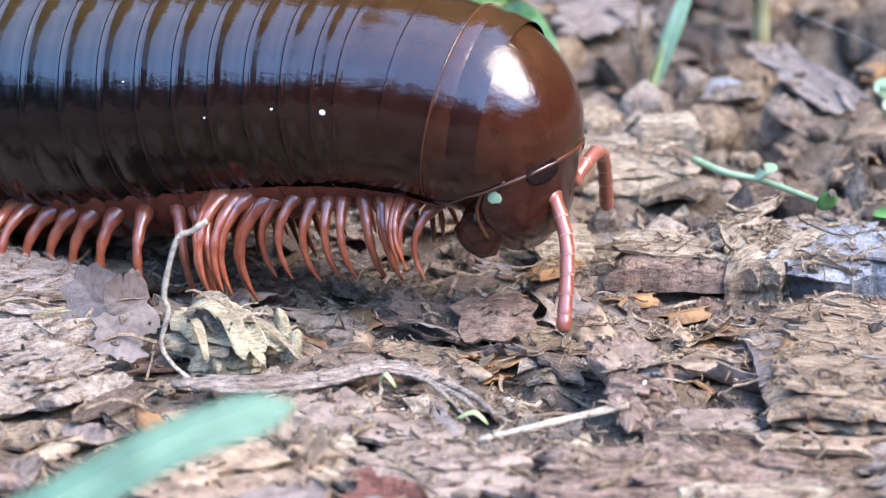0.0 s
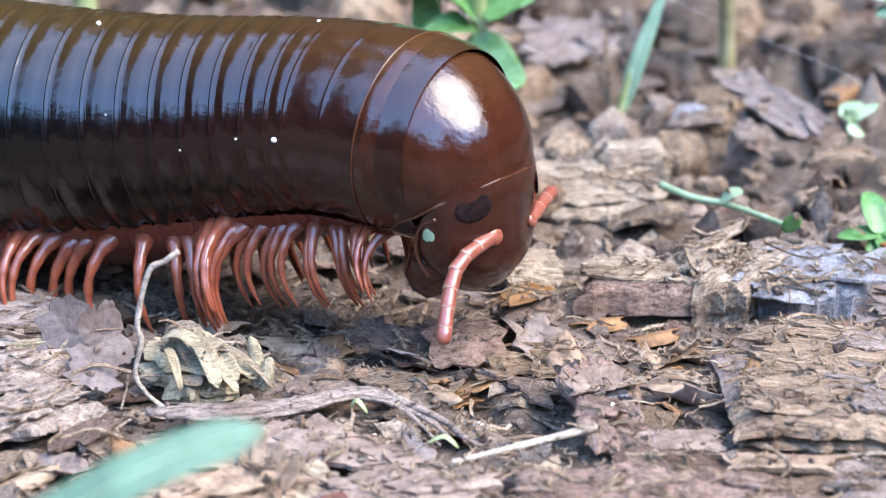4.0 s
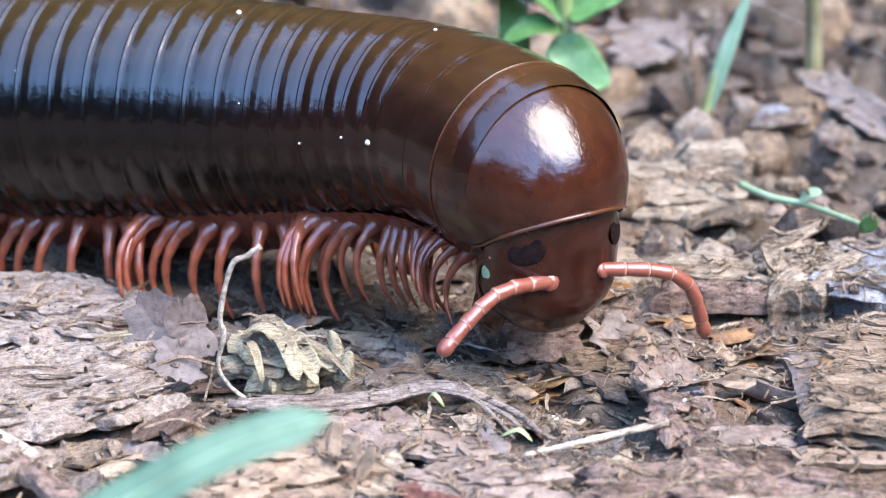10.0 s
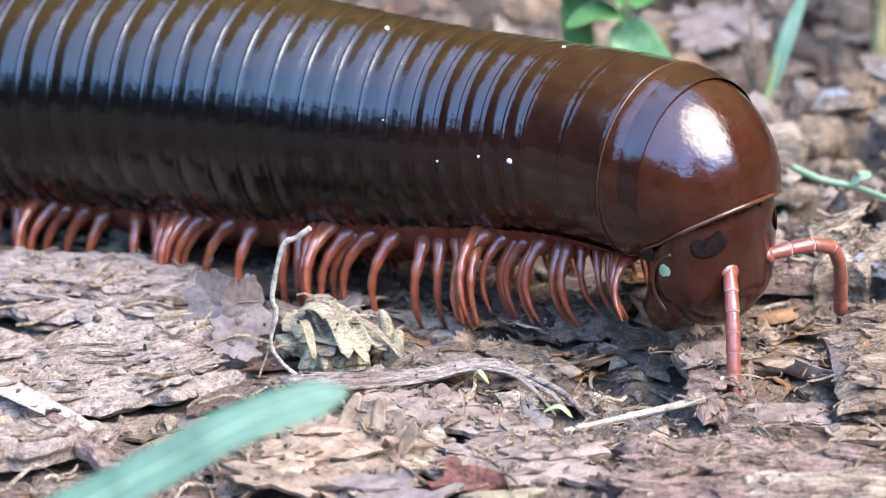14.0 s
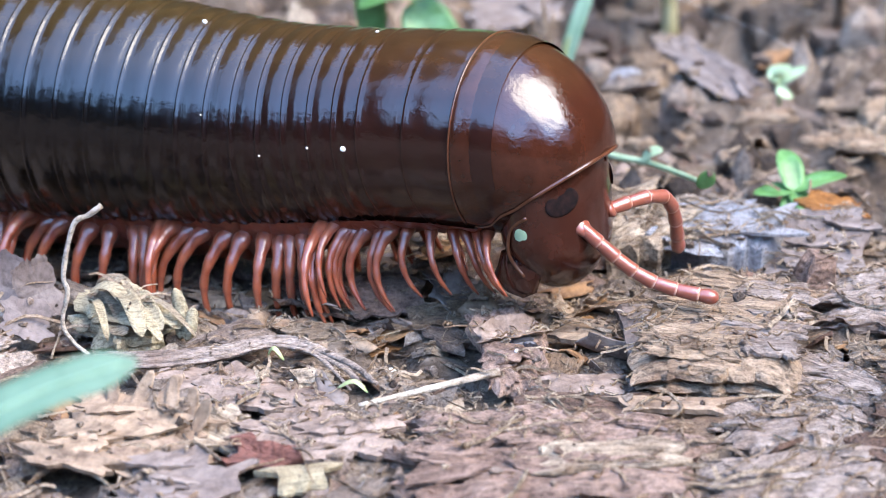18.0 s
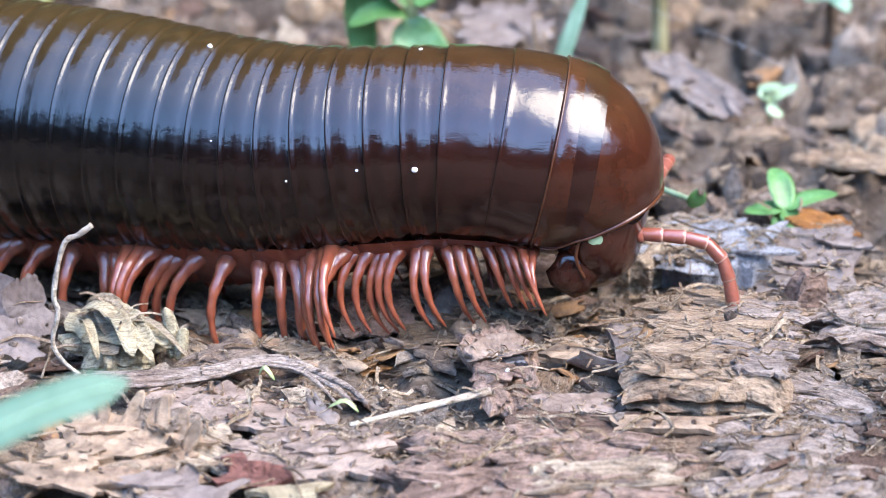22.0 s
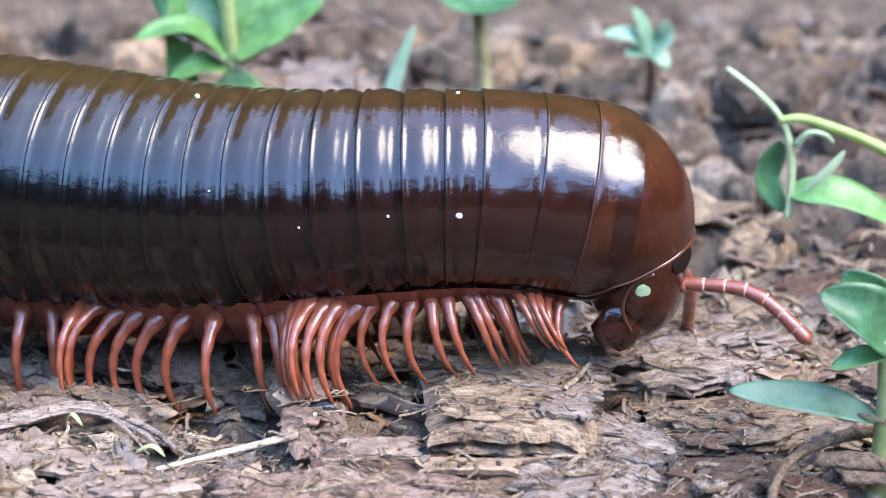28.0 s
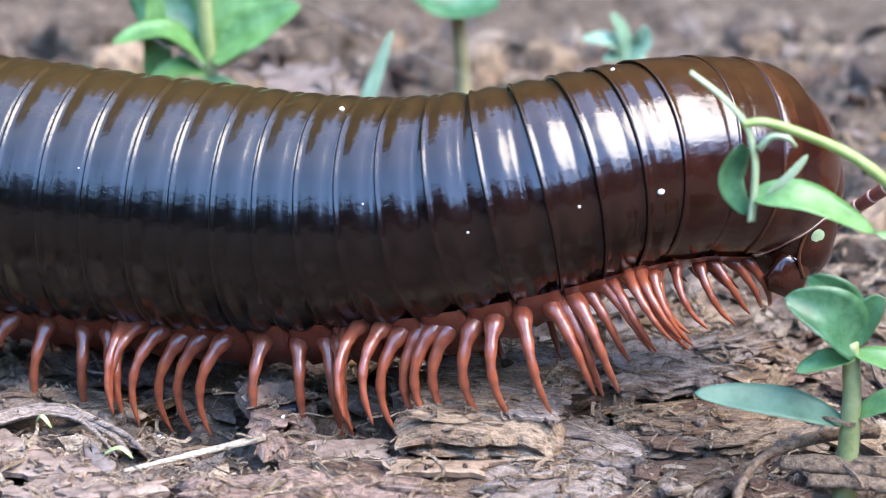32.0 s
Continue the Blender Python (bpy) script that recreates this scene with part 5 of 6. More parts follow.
millipede = new("millipede")
tagged(millipede, "glossy dark brown giant millipede with brick-red legs crawling over leaf litter", "millipede")
rings, ring_s, legs = [], [], []
front = SEAM
leg_meshes = {}
for i, ln in enumerate(RING_LENGTHS):
    mid = front - ln / 2
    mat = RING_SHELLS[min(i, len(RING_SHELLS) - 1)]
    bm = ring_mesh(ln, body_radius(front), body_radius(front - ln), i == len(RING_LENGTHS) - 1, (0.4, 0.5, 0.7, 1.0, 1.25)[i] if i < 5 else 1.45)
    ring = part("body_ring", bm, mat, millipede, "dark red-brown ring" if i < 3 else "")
    rings.append(ring)
    ring_s.append(mid)
    r = body_radius(mid)
    if i < len(RING_LENGTHS) - 2:
        part("belly_plate", belly_mesh(ln, r, 0.3 + 0.1 * i if i < 7 else 1.0), M_BELLY, ring, "dark red belly plate")
    if i < len(RING_LENGTHS) - 3:
        places = (0.36 * ln, 0.02 * ln, -0.32 * ln) if i < 8 else (0.25 * ln, -0.25 * ln)
        for px in places:
            for side in (-1, 1):
                key = (side, 0.82 if i < 2 else 0.96 if i < 5 else 1.16)
                if key not in leg_meshes:
                    leg_meshes[key] = part("leg", leg_mesh(*key), M_LEG, ring)
                    leg = leg_meshes[key]
                else:
                    leg = new("leg", leg_meshes[key].data)
                    leg.parent = ring
                legs.append((leg, i, px, side, r))
    front -= ln
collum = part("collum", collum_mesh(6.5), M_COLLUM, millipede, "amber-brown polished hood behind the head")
part("collum_rim", collum_rim(6.52), M_RIM, collum, "paler rolled edge")
part("hind_rim", tube(hood_rows(6.52)[1], 0.07, 6), M_RIM, collum, "amber hind edge")
head = part("head", head_mesh(), M_HEAD, millipede, "red-brown head")
for side in (-1, 1):
    e = part("eye", oval(1.2, 0.1, 0.7), M_EYE, head, "black eye patch")
    put(e, 2.1, side * 3.36, 2.75, side * 9, -22, side * -54)
    sp = part("cheek_spot", oval(0.52, 0.25, 1.15), M_SPOT, head, "pale green spot")
    put(sp, -0.1, side * 4.64, 0.6, side * -4, 0, 0)
    mouth = part("mandible", blob(1.7, 0.5, 0.95, 5), M_HEAD, head)
    put(mouth, -0.9, side * 3.6, -2.2, 0, 15, 0)
    part("cheek_rim", tube(spline([(0.3, side * 4.72, 1.9), (-0.9, side * 4.6, 0.9), (-1.1, side * 4.5, -0.8), (-0.2, side * 4.3, -2.2)], 5), 0.13, 7), M_RIM, head, "pale ridge of the cheek")
    socket = part("antenna_socket", blob(0.62, 1.0, 0.6, 7), M_ANTENNA, head, "pale coral socket of the antenna")
    put(socket, 2.8, side * 2.0, 0.75, side * -20, 60, 0)
antennae = {}
ANT_BASE = {-1: (2.8, -2.0, 0.75), 1: (2.8, 2.0, 0.75)}
seg_a = part("antenna_segment", antenna_piece(), M_ANTENNA, head, "coral-red bead-like segment")
seg_b = part("antenna_tip", antenna_piece(True), M_ANTENNA, head, "coral-red rounded tip")
for side in (-1, 1):
    row = []
    for k in range(7):
        src = seg_b if k == 6 else seg_a
        if (side, k) in ((-1, 0), (-1, 6)):
            ob = src
        else:
            ob = new(src.name.split(".")[0], src.data)
            ob.parent = head
            ob["label"] = src["label"]
        row.append(ob)
    antennae[side] = row
# dust specks that stick to the shell: ring, angle round the body from the top towards the camera, size
for k, (i, x, ang, size) in enumerate(((2, -0.4, 87, 0.3), (4, 0.4, 86, 0.13), (2, -0.5, 2, 0.2), (6, 0.6, 90, 0.1), (9, 0.2, 12, 0.24), (10, -0.6, 10, 0.16), (13, 0.1, 100, 0.09), (15, 0.8, 60, 0.08), (8, 0.3, 70, 0.08))):
    bit = part("dust_speck", blob(size * 0.75, 0.8, 0.9, k), M_WHITE, rings[i], "white dust speck")
    r, a = body_radius(ring_s[i]) * 1.0, radians(ang)
    put(bit, x, -r * math.sin(a), r * math.cos(a))


STATIONS = (-60, -45, -32, -22, -14, -7, 0, 4, 8, 13)


def stances():
    """The body line: for each time the sideways place from the track and the height, in mm, at the stations."""
    yield_rows = []
    yield_rows.append((0, (23.5, 17.7, 12.6, 8.8, 5.7, 3.0, 0.0, -1.9, -3.7, -5.9), (10.5, 10.5, 10.5, 11.0, 12.1, 13.2, 14.1, 14.4, 14.2, 12.9)))
    yield_rows.append((2, (23.5, 17.7, 12.7, 8.8, 5.7, 3.0, 0.0, -1.9, -3.7, -6.0), (11.1, 11.1, 11.1, 11.2, 12.2, 13.2, 14.2, 14.6, 14.3, 13.3)))
    yield_rows.append((4.5, (23.9, 18.1, 13.1, 9.2, 6.1, 3.4, 0.0, -2.1, -4.3, -7.0), (11.1, 11.1, 11.1, 11.5, 12.2, 13.2, 14.5, 14.7, 14.6, 13.9)))
    yield_rows.append((6, (24.2, 18.4, 13.3, 9.5, 6.4, 3.6, 0.0, -2.3, -4.7, -7.6), (10.7, 10.7, 10.7, 11.4, 12.1, 13.1, 14.2, 14.5, 14.3, 13.9)))
    yield_rows.append((7, (24.4, 18.6, 13.6, 9.7, 6.7, 4.0, 0.0, -2.5, -5.0, -8.1), (9.6, 9.6, 10.0, 11.0, 11.9, 12.8, 13.6, 13.9, 14.2, 14.5)))
    yield_rows.append((8, (24.6, 18.8, 13.8, 9.9, 6.8, 4.0, 0.0, -2.6, -5.2, -8.4), (10.4, 10.4, 10.8, 11.5, 12.1, 12.8, 13.9, 14.5, 14.8, 14.9)))
    yield_rows.append((9, (24.7, 18.8, 13.8, 9.9, 6.9, 4.0, 0.0, -2.6, -5.2, -8.5), (11.0, 11.0, 11.0, 11.8, 12.1, 12.6, 13.6, 13.6, 13.4, 13.2)))
    yield_rows.append((11, (24.7, 18.9, 13.9, 10.0, 6.9, 4.0, 0.0, -2.6, -5.2, -8.5), (10.3, 10.3, 10.7, 11.4, 11.7, 12.1, 12.7, 13.0, 13.0, 12.6)))
    yield_rows.append((13, (24.7, 18.9, 13.9, 10.0, 6.9, 4.1, 0.0, -2.6, -5.2, -8.4), (10.3, 10.3, 11.2, 11.6, 11.7, 11.9, 12.6, 13.1, 13.5, 13.3)))
    yield_rows.append((15.5, (24.4, 18.6, 13.6, 9.7, 6.6, 3.8, 0.0, -2.4, -4.9, -7.9), (11.0, 11.0, 11.6, 11.7, 11.4, 11.6, 12.4, 13.1, 13.5, 13.7)))
    yield_rows.append((16, (24.1, 18.3, 13.3, 9.4, 6.3, 3.6, 0.0, -2.3, -4.5, -7.4), (10.5, 10.5, 10.8, 11.2, 11.2, 11.2, 12.0, 12.6, 13.1, 13.4)))
    yield_rows.append((18, (23.8, 18.0, 12.9, 9.1, 6.0, 3.2, 0.0, -2.0, -4.1, -6.6), (10.8, 10.8, 10.8, 11.2, 11.1, 11.2, 12.2, 12.8, 13.2, 13.2)))
    yield_rows.append((19, (23.6, 17.7, 12.7, 8.8, 5.7, 3.0, 0.0, -1.8, -3.7, -6.0), (11.1, 11.1, 11.1, 11.1, 11.0, 11.0, 12.1, 12.8, 13.2, 13.3)))
    yield_rows.append((21, (22.9, 17.0, 12.0, 8.1, 5.0, 2.3, 0.0, -1.2, -2.4, -4.0), (10.8, 10.8, 10.8, 11.0, 10.9, 11.0, 12.2, 12.7, 12.7, 12.4)))
    yield_rows.append((23, (21.8, 16.0, 11.0, 7.1, 4.0, 1.3, 0.0, -0.1, -0.1, -0.2), (11.2, 11.2, 11.2, 11.3, 11.0, 11.5, 12.6, 13.1, 12.8, 12.1)))
    yield_rows.append((24.5, (21.9, 16.1, 11.0, 7.2, 4.1, 1.5, 0.0, -0.2, -0.4, -0.6), (11.4, 11.4, 11.5, 11.4, 11.0, 11.8, 13.3, 14.0, 13.8, 12.8)))
    yield_rows.append((26, (22.2, 16.4, 11.4, 7.5, 4.4, 1.7, 0.0, -0.6, -1.1, -1.8), (11.7, 11.7, 11.7, 11.6, 11.6, 12.1, 12.8, 13.1, 12.8, 11.8)))
    yield_rows.append((28.5, (21.8, 16.0, 11.0, 7.1, 4.0, 1.3, 0.0, -0.1, -0.1, -0.2), (11.9, 11.9, 11.9, 11.8, 12.2, 13.3, 14.1, 14.0, 13.4, 12.3)))
    yield_rows.append((29.5, (21.4, 15.6, 10.5, 6.7, 3.6, 0.9, 0.0, 0.4, 0.7, 1.2), (11.7, 11.7, 11.8, 11.9, 12.4, 13.5, 14.7, 14.9, 14.2, 13.1)))
    yield_rows.append((30.5, (20.5, 14.7, 9.7, 5.8, 2.7, 0.2, 0.0, 1.0, 2.1, 3.4), (12.4, 12.4, 12.4, 12.4, 12.9, 14.2, 15.6, 15.8, 15.2, 14.1)))
    yield_rows.append((32, (20.0, 14.2, 9.1, 5.3, 2.2, -0.4, 0.0, 1.3, 2.6, 4.2), (12.7, 12.7, 12.6, 12.8, 13.7, 15.5, 17.2, 17.4, 16.8, 15.4)))
    return yield_rows


# how far the body has come, every half second, in mm
ADVANCE = (0.45, 0.70, 0.47, 0.43, 0.40, 0.29, 0.27, 0.26, 0.25, 0.23, 0.29, 0.37, 0.32, 0.22, 0.74, 2.05, 3.09, 2.97, 2.40, 2.24, 1.97, 1.74, 1.57, 1.73, 2.66, 3.69, 5.21, 6.63, 7.32, 8.01, 8.70, 9.39, 9.57, 9.56, 9.31, 9.15, 9.00, 8.82, 8.67, 8.47, 8.49, 9.10, 10.21, 11.39, 11.82, 12.13, 11.97, 12.90, 14.32, 15.10, 16.74, 17.35, 18.46, 19.01, 21.30, 23.59, 25.88, 28.17, 29.52, 30.20, 30.83, 32.83, 34.74, 36.47, 37.33)


# how far the fore-body bobs up and down, in mm
LIFT_TIMES = (0, 1, 2, 5, 6, 7, 8, 9, 10, 11, 12, 13, 16, 17, 18, 19, 20, 21, 22, 23, 24, 25, 26, 29, 30, 31, 32)
LIFT = (-0.1, -0.3, -0.25, -0.35, -0.25, -0.1, 0.1, 0.5, 0.75, 0.85, 0.2, -0.3, -0.1, -0.1, -0.4, -0.35, -0.2, -0.2, 0.0, 0.2, 0.2, 0.6, 0.55, 0.05, 0.2, -0.1, -0.2)


# where along the body the legs draw together and lift, in mm: the waves run forward as it walks
BUNCH_TIMES = (0, 1, 2, 5, 6, 7, 9, 10, 11, 12, 13, 16, 18, 20, 21, 23, 24, 25, 26, 29, 31, 32)
BUNCH = (-9.6, -8.7, -8.7, -7.5, -8.5, -9.0, -9.6, -10.2, -8.9, -7.7, -7.1, -5.4, -4.7, -6.0, -6.6, -7.6, -5.5, -2.3, -0.8, 8.0, 11.1, 13.0)


# ---- everything that moves ----
def smooth_line(s, values):
    """Values at the stations, resampled and rounded off."""
    fine = np.interp(s, STATIONS, values)
    for _ in range(3):
        pad = np.concatenate([[2 * fine[0] - fine[k] for k in range(4, 0, -1)], fine, [2 * fine[-1] - fine[-k] for k in range(2, 6)]])
        fine = np.convolve(pad, np.ones(9) / 9, "valid")
    return fine


def body_line(t, table, turn=None):
    """The body's middle line at t, bent at the front by the turn and nod of the head: its points at steps of 0.5 mm from tail to front."""
    s = np.arange(-60, 17.01, 0.5)
    times = [row[0] for row in table]
    dy = [np.interp(t, times, [row[1][k] for row in table]) for k in range(len(STATIONS))]
    hz = [np.interp(t, times, [row[2][k] for row in table]) for k in range(len(STATIONS))]
    y, z = smooth_line(s, dy), smooth_line(s, hz)
    z = z + float(np.interp(t, LIFT_TIMES, LIFT)) * np.interp(s, (-40, -10), (0.5, 1.0))
    step = np.sqrt(np.maximum(0.25 - np.diff(y) ** 2 - np.diff(z) ** 2, 0.02))
    x = np.concatenate([[0], np.cumsum(step)])
    zero = int(np.argmin(np.abs(s)))
    x0 = float(np.interp(t, np.arange(len(ADVANCE)) * 0.5, ADVANCE))
    line = np.stack([x - x[zero] + x0, y - y[zero] + TRACK_A + TRACK_B * x0, z], 1)
    yaw, nod = turn or head_turn(t)
    share = np.clip((s[1:] - 0.25 + 5) / (SEAM + 5), 0, 1)
    a, n = radians(yaw) * share, radians(nod) * share
    d = np.diff(line, axis=0)
    flat, rise = np.hypot(d[:, 0], d[:, 1]), d[:, 2]
    way = np.arctan2(d[:, 1], d[:, 0]) - a
    level = flat * np.cos(n) + rise * np.sin(n)
    bent = np.stack([level * np.cos(way), level * np.sin(way), rise * np.cos(n) - flat * np.sin(n)], 1)
    first = int(np.argmin(np.abs(s + 5)))
    line[first + 1:] = line[first] + np.cumsum(bent[first:], axis=0)
    return s, line


def body_pose(s_all, line, s):
    if s < -60:
        d = Vector(line[0] - line[10]).normalized()
        p, d = Vector(line[0]) + d * (-60 - s), -d
        d.z = 0
    else:
        p = Vector([float(np.interp(s, s_all, line[:, k])) for k in range(3)])
        a = Vector([float(np.interp(min(s + 2.5, 17), s_all, line[:, k])) for k in range(3)])
        b = Vector([float(np.interp(s - 2.5, s_all, line[:, k])) for k in range(3)])
        d = a - b
    yaw = math.degrees(math.atan2(d.y, d.x))
    pitch = -math.degrees(math.atan2(d.z, math.hypot(d.x, d.y)))
    return pose(p.x * MM, p.y * MM, p.z * MM, 0, pitch, yaw)


HEAD_TIMES = (0, 1, 2, 5, 6, 7, 8, 9, 10, 11, 12, 13, 16, 17, 18, 19, 20, 21, 22, 23, 24, 25, 26, 29, 30, 31, 32)
HEAD_YAW = (-4.2, 0.4, 2.6, 10.3, 11.9, 8.5, 4.3, 13.7, 18.1, 18.9, 11.5, 6.2, 2.1, 1.2, 1.8, 1.5, 0.4, -4.0, -4.5, -0.5, 0.5, -2.0, 1.5, -1.8, -0.9, -0.6, -3.1)
HEAD_NOD = (3.7, 0.5, 0.8, 0.9, 7.0, 14.4, 8.7, 7.3, 4.6, 9.0, 5.8, 5.6, 3.7, 4.6, 0.4, 3.2, 4.3, 8.4, 8.8, -2.3, -0.1, 5.8, -1.0, 2.9, -0.7, -6.5, -0.4)
HEAD_DROP = (0.0, 0.5, 0.7, 0.9, 0.7, 0.6, 1.6, 1.7, 1.7, 1.7, 1.6, 1.6, 1.6, 1.4, 1.6, 1.6, 1.5, 0.4, 0.1, 0.5, -0.0, -0.0, 1.2, 0.1, 0.5, 0.0, 0.0)
HEAD_FORE = (0.0, -0.1, -0.1, 0.5, 0.4, -0.0, -0.5, -0.2, -0.5, -0.8, -0.4, -0.3, -0.3, -0.4, -0.5, -0.6, -0.5, -0.4, -0.6, 0.3, -0.1, -0.2, -0.4, 0.3, 0.6, 0.4, 0.4)


def head_turn(t):
    """Extra turn and nod of the head, in degrees, towards the open side."""
    return float(np.interp(t, HEAD_TIMES, HEAD_YAW)), float(np.interp(t, HEAD_TIMES, HEAD_NOD))


def telescoped(s, t):
    """Place of a ring along the body: behind the front the rings slide into one another and out again."""
    k = float(np.interp(t, (0, 3, 6, 10, 13, 17, 20, 22, 26, 29), (1.0, 0.97, 0.92, 0.88, 0.85, 0.78, 0.82, 0.86, 0.95, 1.0)))
    return s if s > 0.8 else 0.8 + (s - 0.8) * k


def draw_in(t):
    """How far the hood is drawn back over the first rings, in mm."""
    return float(np.interp(t, (0, 6, 8, 10, 15, 22, 24, 25, 26, 27, 29.5, 31, 32), (1.8, 2.0, 1.6, 0.3, 0.2, 0.2, 0.6, 0.9, 0.7, 0.5, 0.7, 0.5, 0.5)))


def feelers():
    """Antennae: for each time the bend and the tip of the near and of the far one from their roots, in mm to the right and down."""
    return [
        (0, (0.7, 3.1, 0.4, 8.2), (1.8, -1.8, 2.7, 1.8)), (1, (0.4, 2.8, 0.6, 6.8), (2.6, -1.0, 3.1, 3.5)), (2, (-0.2, 2.8, -0.9, 6.8), (3.9, -1.5, 4.6, 3.3)),
        (4.5, (-2.9, 1.8, -3.9, 6.4), (0.9, -1.8, 1.4, -2.9)), (5, (-3.1, 0.5, -4.6, 3.6), (0.4, -0.8, 0.7, -1.6)), (6, (-3.6, 1.5, -6.7, 3.6), (0.5, -1.5, 1.0, -2.6)),
        (6.5, (-0.9, 1.8, -2.9, 4.6), (1.4, -1.4, 2.1, 0.7)), (7, (0.4, 2.8, 0.9, 6.7), (3.3, -1.8, 2.5, 3.1)), (8, (0.3, 2.1, 0.3, 4.4), (3.9, -2.1, 8.5, -0.5)),
        (8.5, (-1.4, 0.5, -1.1, 2.1), (3.6, -1.1, 8.2, -3.6)), (9, (-3.1, 1.4, -6.6, 6.4), (5.9, -2.3, 9.7, -1.3)), (10, (-3.3, 0.8, -6.7, 4.4), (5.1, 0.5, 6.9, 4.4)),
        (11, (-3.3, 1.5, -4.9, 5.4), (5.1, 0.3, 5.8, 4.6)), (12, (-1.5, 3.2, -1.8, 9.4), (4.9, -2.6, 10.3, -3.1)), (13, (-1.2, 2.3, -2.5, 8.6), (5.4, -0.3, 6.8, 3.9)),
        (15.5, (2.1, 3.4, 4.3, 8.9), (2.5, -0.7, 2.5, 4.3)), (16, (3.9, 2.8, 7.7, 4.4), (4.4, -1.5, 4.8, 2.6)), (16.5, (3, 3, 5.2, 6.5), (3.4, -1.4, 5, 3)),
        (17, (3.6, 2.6, 8.7, 4.6), (3.6, -0.9, 4.0, 4.4)), (17.5, (3, 3.2, 5.4, 6.6), (3.4, -1.4, 4.6, 2.8)), (18, (4.1, 3.3, 8.7, 4.6), (3.9, -0.8, 5.2, 2.8)),
        (18.5, (2.6, 3.2, 4.8, 7), (3, -1.4, 4.4, 3)), (19, (3.6, 2.6, 8.2, 5.0), (3.2, -1.4, 3.3, 3.6)), (20, (3.6, 2.6, 5.9, 7.4), (0.9, -1.8, 0.9, 0.8)),
        (21, (4.9, 1.3, 8.2, 4.6), (0.5, -1.3, 2.1, -2.8)), (22, (4.8, 1.0, 6.3, 5.9), (1.2, -1.8, 2.9, -4.0)), (23, (3.6, 1.3, 6.2, 6.2), (2.6, 0.3, 5.1, 4.9)),
        (24, (3.6, 1.3, 5.2, 6.0), (3.2, 1.0, 4.2, 4.4)), (25, (4.5, 1.3, 6.7, 5.1), (2.2, 0.8, 3.2, 3.1)), (26, (1.0, 2.6, 0.8, 7.1), (3.5, 0.8, 4.0, 4.9)),
        (26.5, (1, 3, 1, 8), (2.6, 0.5, 3.8, 4.5)), (28.5, (5.4, 0, 9.8, 2.7), (1.5, 1.5, 2, 4)), (29, (4.8, -1.5, 7.7, 2.3), (0.5, 1.5, 0.7, 3.3)),
        (30, (2.8, -2.8, 6.9, -1.0), (0.0, 1.8, -0.2, 3.6)), (31, (2.6, -2.6, 4.9, -3.9), (0.0, 1.3, -0.1, 2.6)), (32, (2.1, -1.8, 4.1, -3.1), (0.1, 1.3, 0.0, 2.6)),
    ]


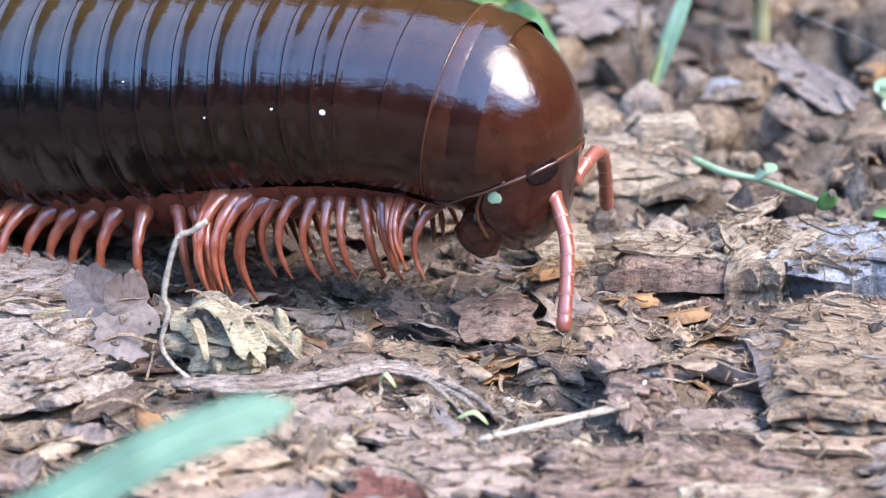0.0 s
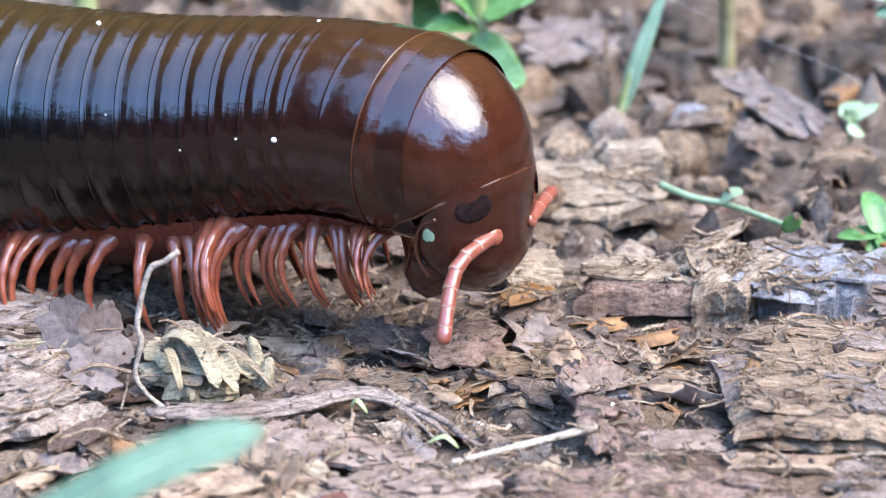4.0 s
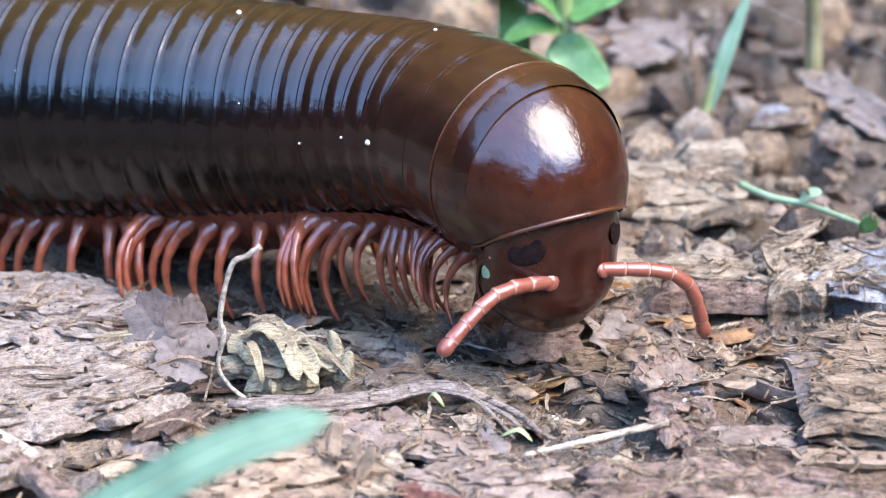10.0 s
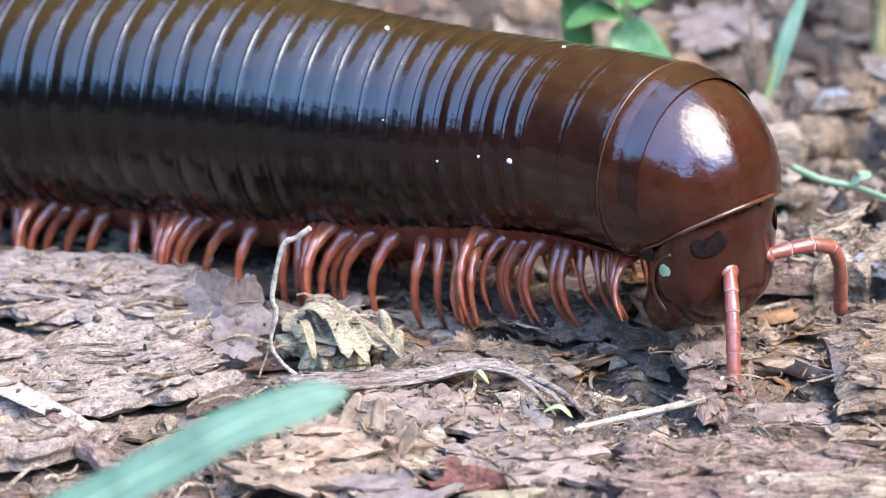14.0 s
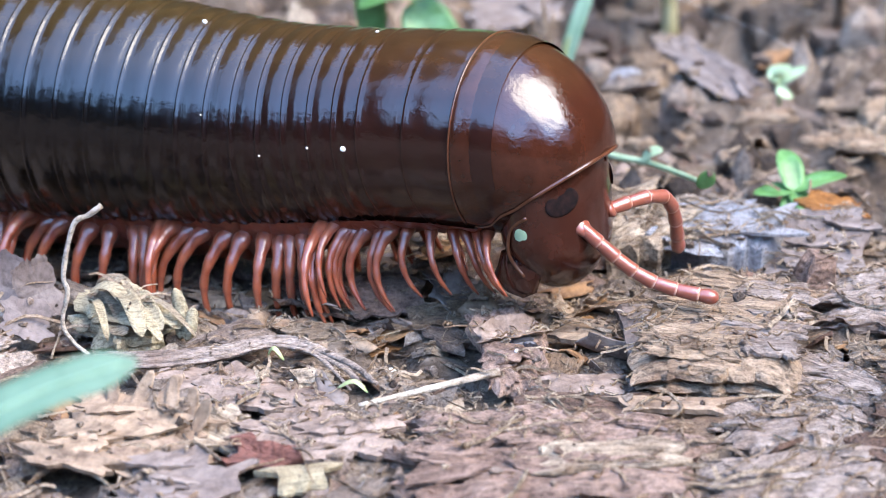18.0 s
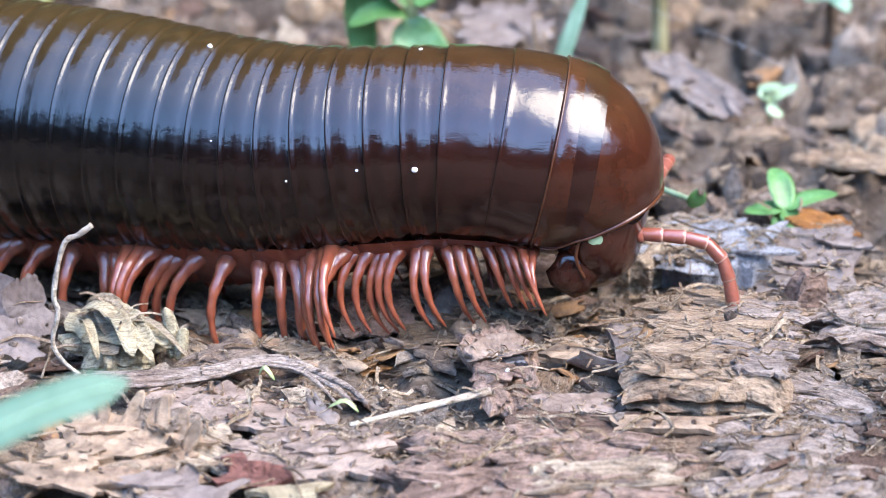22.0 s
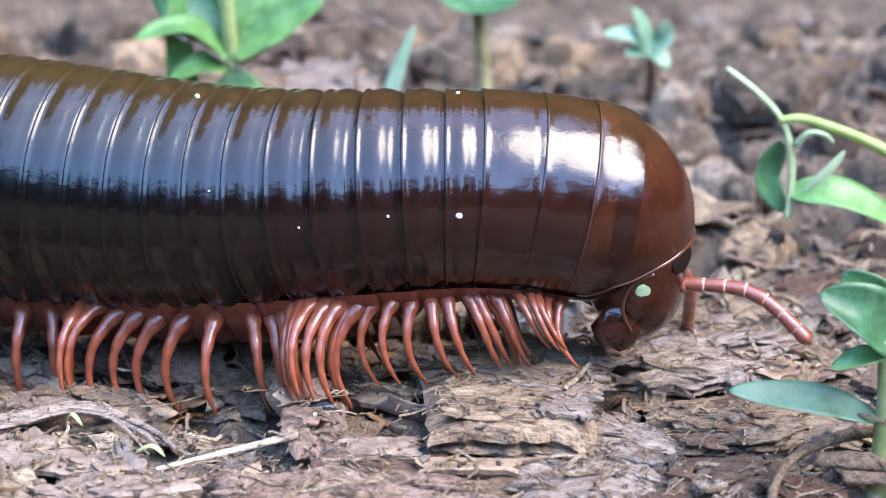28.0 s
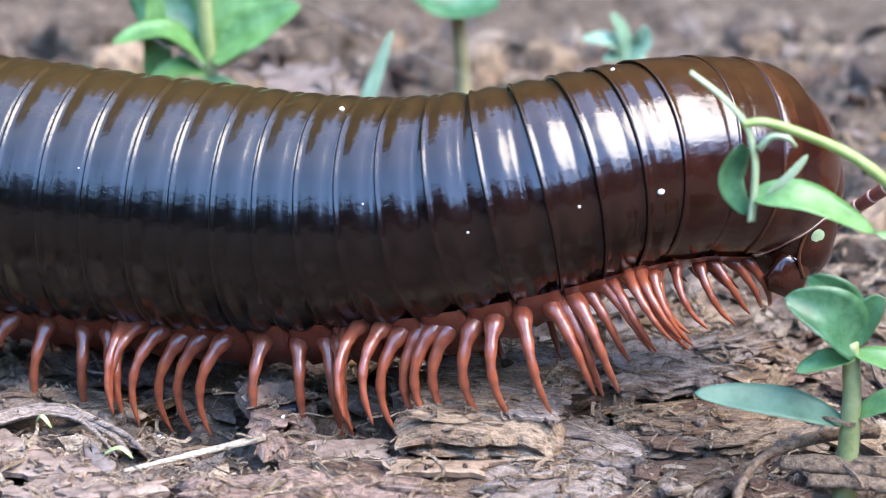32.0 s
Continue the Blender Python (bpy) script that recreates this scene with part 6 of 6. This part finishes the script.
def motions():
    table, feel = stances(), feelers()
    times = [0.5 * k for k in range(65)]
    root = [(t, pose(float(np.interp(t, (0, 32), (ADVANCE[0], ADVANCE[-1]))) * MM, (TRACK_A + TRACK_B * float(np.interp(t, (0, 32), (ADVANCE[0], ADVANCE[-1])))) * MM, 0)) for t in times]
    walk(millipede, root)
    back = {t: m.inverted() for t, m in root}
    lines = {t: body_line(t, table) for t in times}
    for ring, s in zip(rings, ring_s):
        slide = max(0.0, min(1.0, (s + 1.5) / (SEAM + 1.5)))
        walk(ring, [(t, back[t] @ body_pose(*lines[t], telescoped(s, t) - slide * draw_in(t))) for t in times])
    hood, skull = [], []
    for t in times:
        m = back[t] @ body_pose(*lines[t], SEAM - draw_in(t))
        hood.append((t, m))
        drop, fore = float(np.interp(t, HEAD_TIMES, HEAD_DROP)), float(np.interp(t, HEAD_TIMES, HEAD_FORE))
        skull.append((t, m @ pose((4.2 + fore) * MM, 0, (-4.0 - drop) * MM)))
    walk(collum, hood)
    walk(head, skull)
    # legs: bunches run forward along the body as it advances
    for leg, i, px, side, r in legs:
        rows = []
        base = Vector((px, side * 1.5, -0.84 * r)) * MM
        if ring_s[i] < -62:
            times_used = (0, 32)
        else:
            times_used = times
        for t in times_used:
            ph = math.pi + 2 * math.pi * (ring_s[i] + px - float(np.interp(t, BUNCH_TIMES, BUNCH))) / 14.5 + (0.6 if side > 0 else 0)
            swing = 34 * math.sin(ph + 0.35 * math.sin(ph)) + 5 * math.sin(i * 3.7 + px * 5)
            lift = 24 * max(0.0, -math.cos(ph)) ** 1.5 + 4 * math.sin(i * 2.1 + px * 3)
            rise = max(0.0, ring_s[i] + 8) * float(np.interp(t, (0, 20, 27, 31), (1.2, 1.4, 2.2, 2.8)))
            m = Matrix.Translation(base) @ pose(0, 0, 0, 0, 0, -side * 0 + swing * -side) @ pose(0, 0, 0, side * (lift - 3), 0, 0) @ pose(0, 0, 0, 0, -rise, 0)
            rows.append((t, m))
        walk(leg, rows)
    # antennae: seven beads along a bent line
    for side, which in ((-1, 1), (1, 2)):
        poses = [[] for _ in range(7)]
        for t in times:
            bx, bz, tx, tz = (float(np.interp(t, [f[0] for f in feel], [f[which][k] for f in feel])) for k in range(4))
            hm = root[int(round(t * 2))][1] @ skull[int(round(t * 2))][1]
            base = hm @ (Vector(ANT_BASE[side]) * MM)
            flat = math.hypot(bx, bz) + math.hypot(tx - bx, tz - bz)
            deep = side * math.sqrt(max(0.5, 10.2**2 - flat**2)) * 0.8
            bend = base + Vector((bx, deep * 0.45, -(bz + 0.37 * deep * 0.45) / 0.93)) * MM
            tip = base + Vector((tx, deep, -(tz + 0.37 * deep) / 0.93)) * MM
            curve = spline([base, bend, tip], 21)
            inv = hm.inverted()
            dist = [0.0]
            for a, b2 in zip(curve, curve[1:]):
                dist.append(dist[-1] + (b2 - a).length)
            for k in range(7):
                at = [Vector([float(np.interp(dist[-1] * q / 7, dist, [c[n2] for c in curve])) for n2 in range(3)]) for q in (k, k + 1)]
                d = inv.to_3x3() @ (at[1] - at[0])
                p = inv @ at[0]
                poses[k].append((t, Matrix.Translation(p) @ d.to_track_quat("X", "Z").to_matrix().to_4x4()))
        for ob, rows in zip(antennae[side], poses):
            walk(ob, rows)


motions()
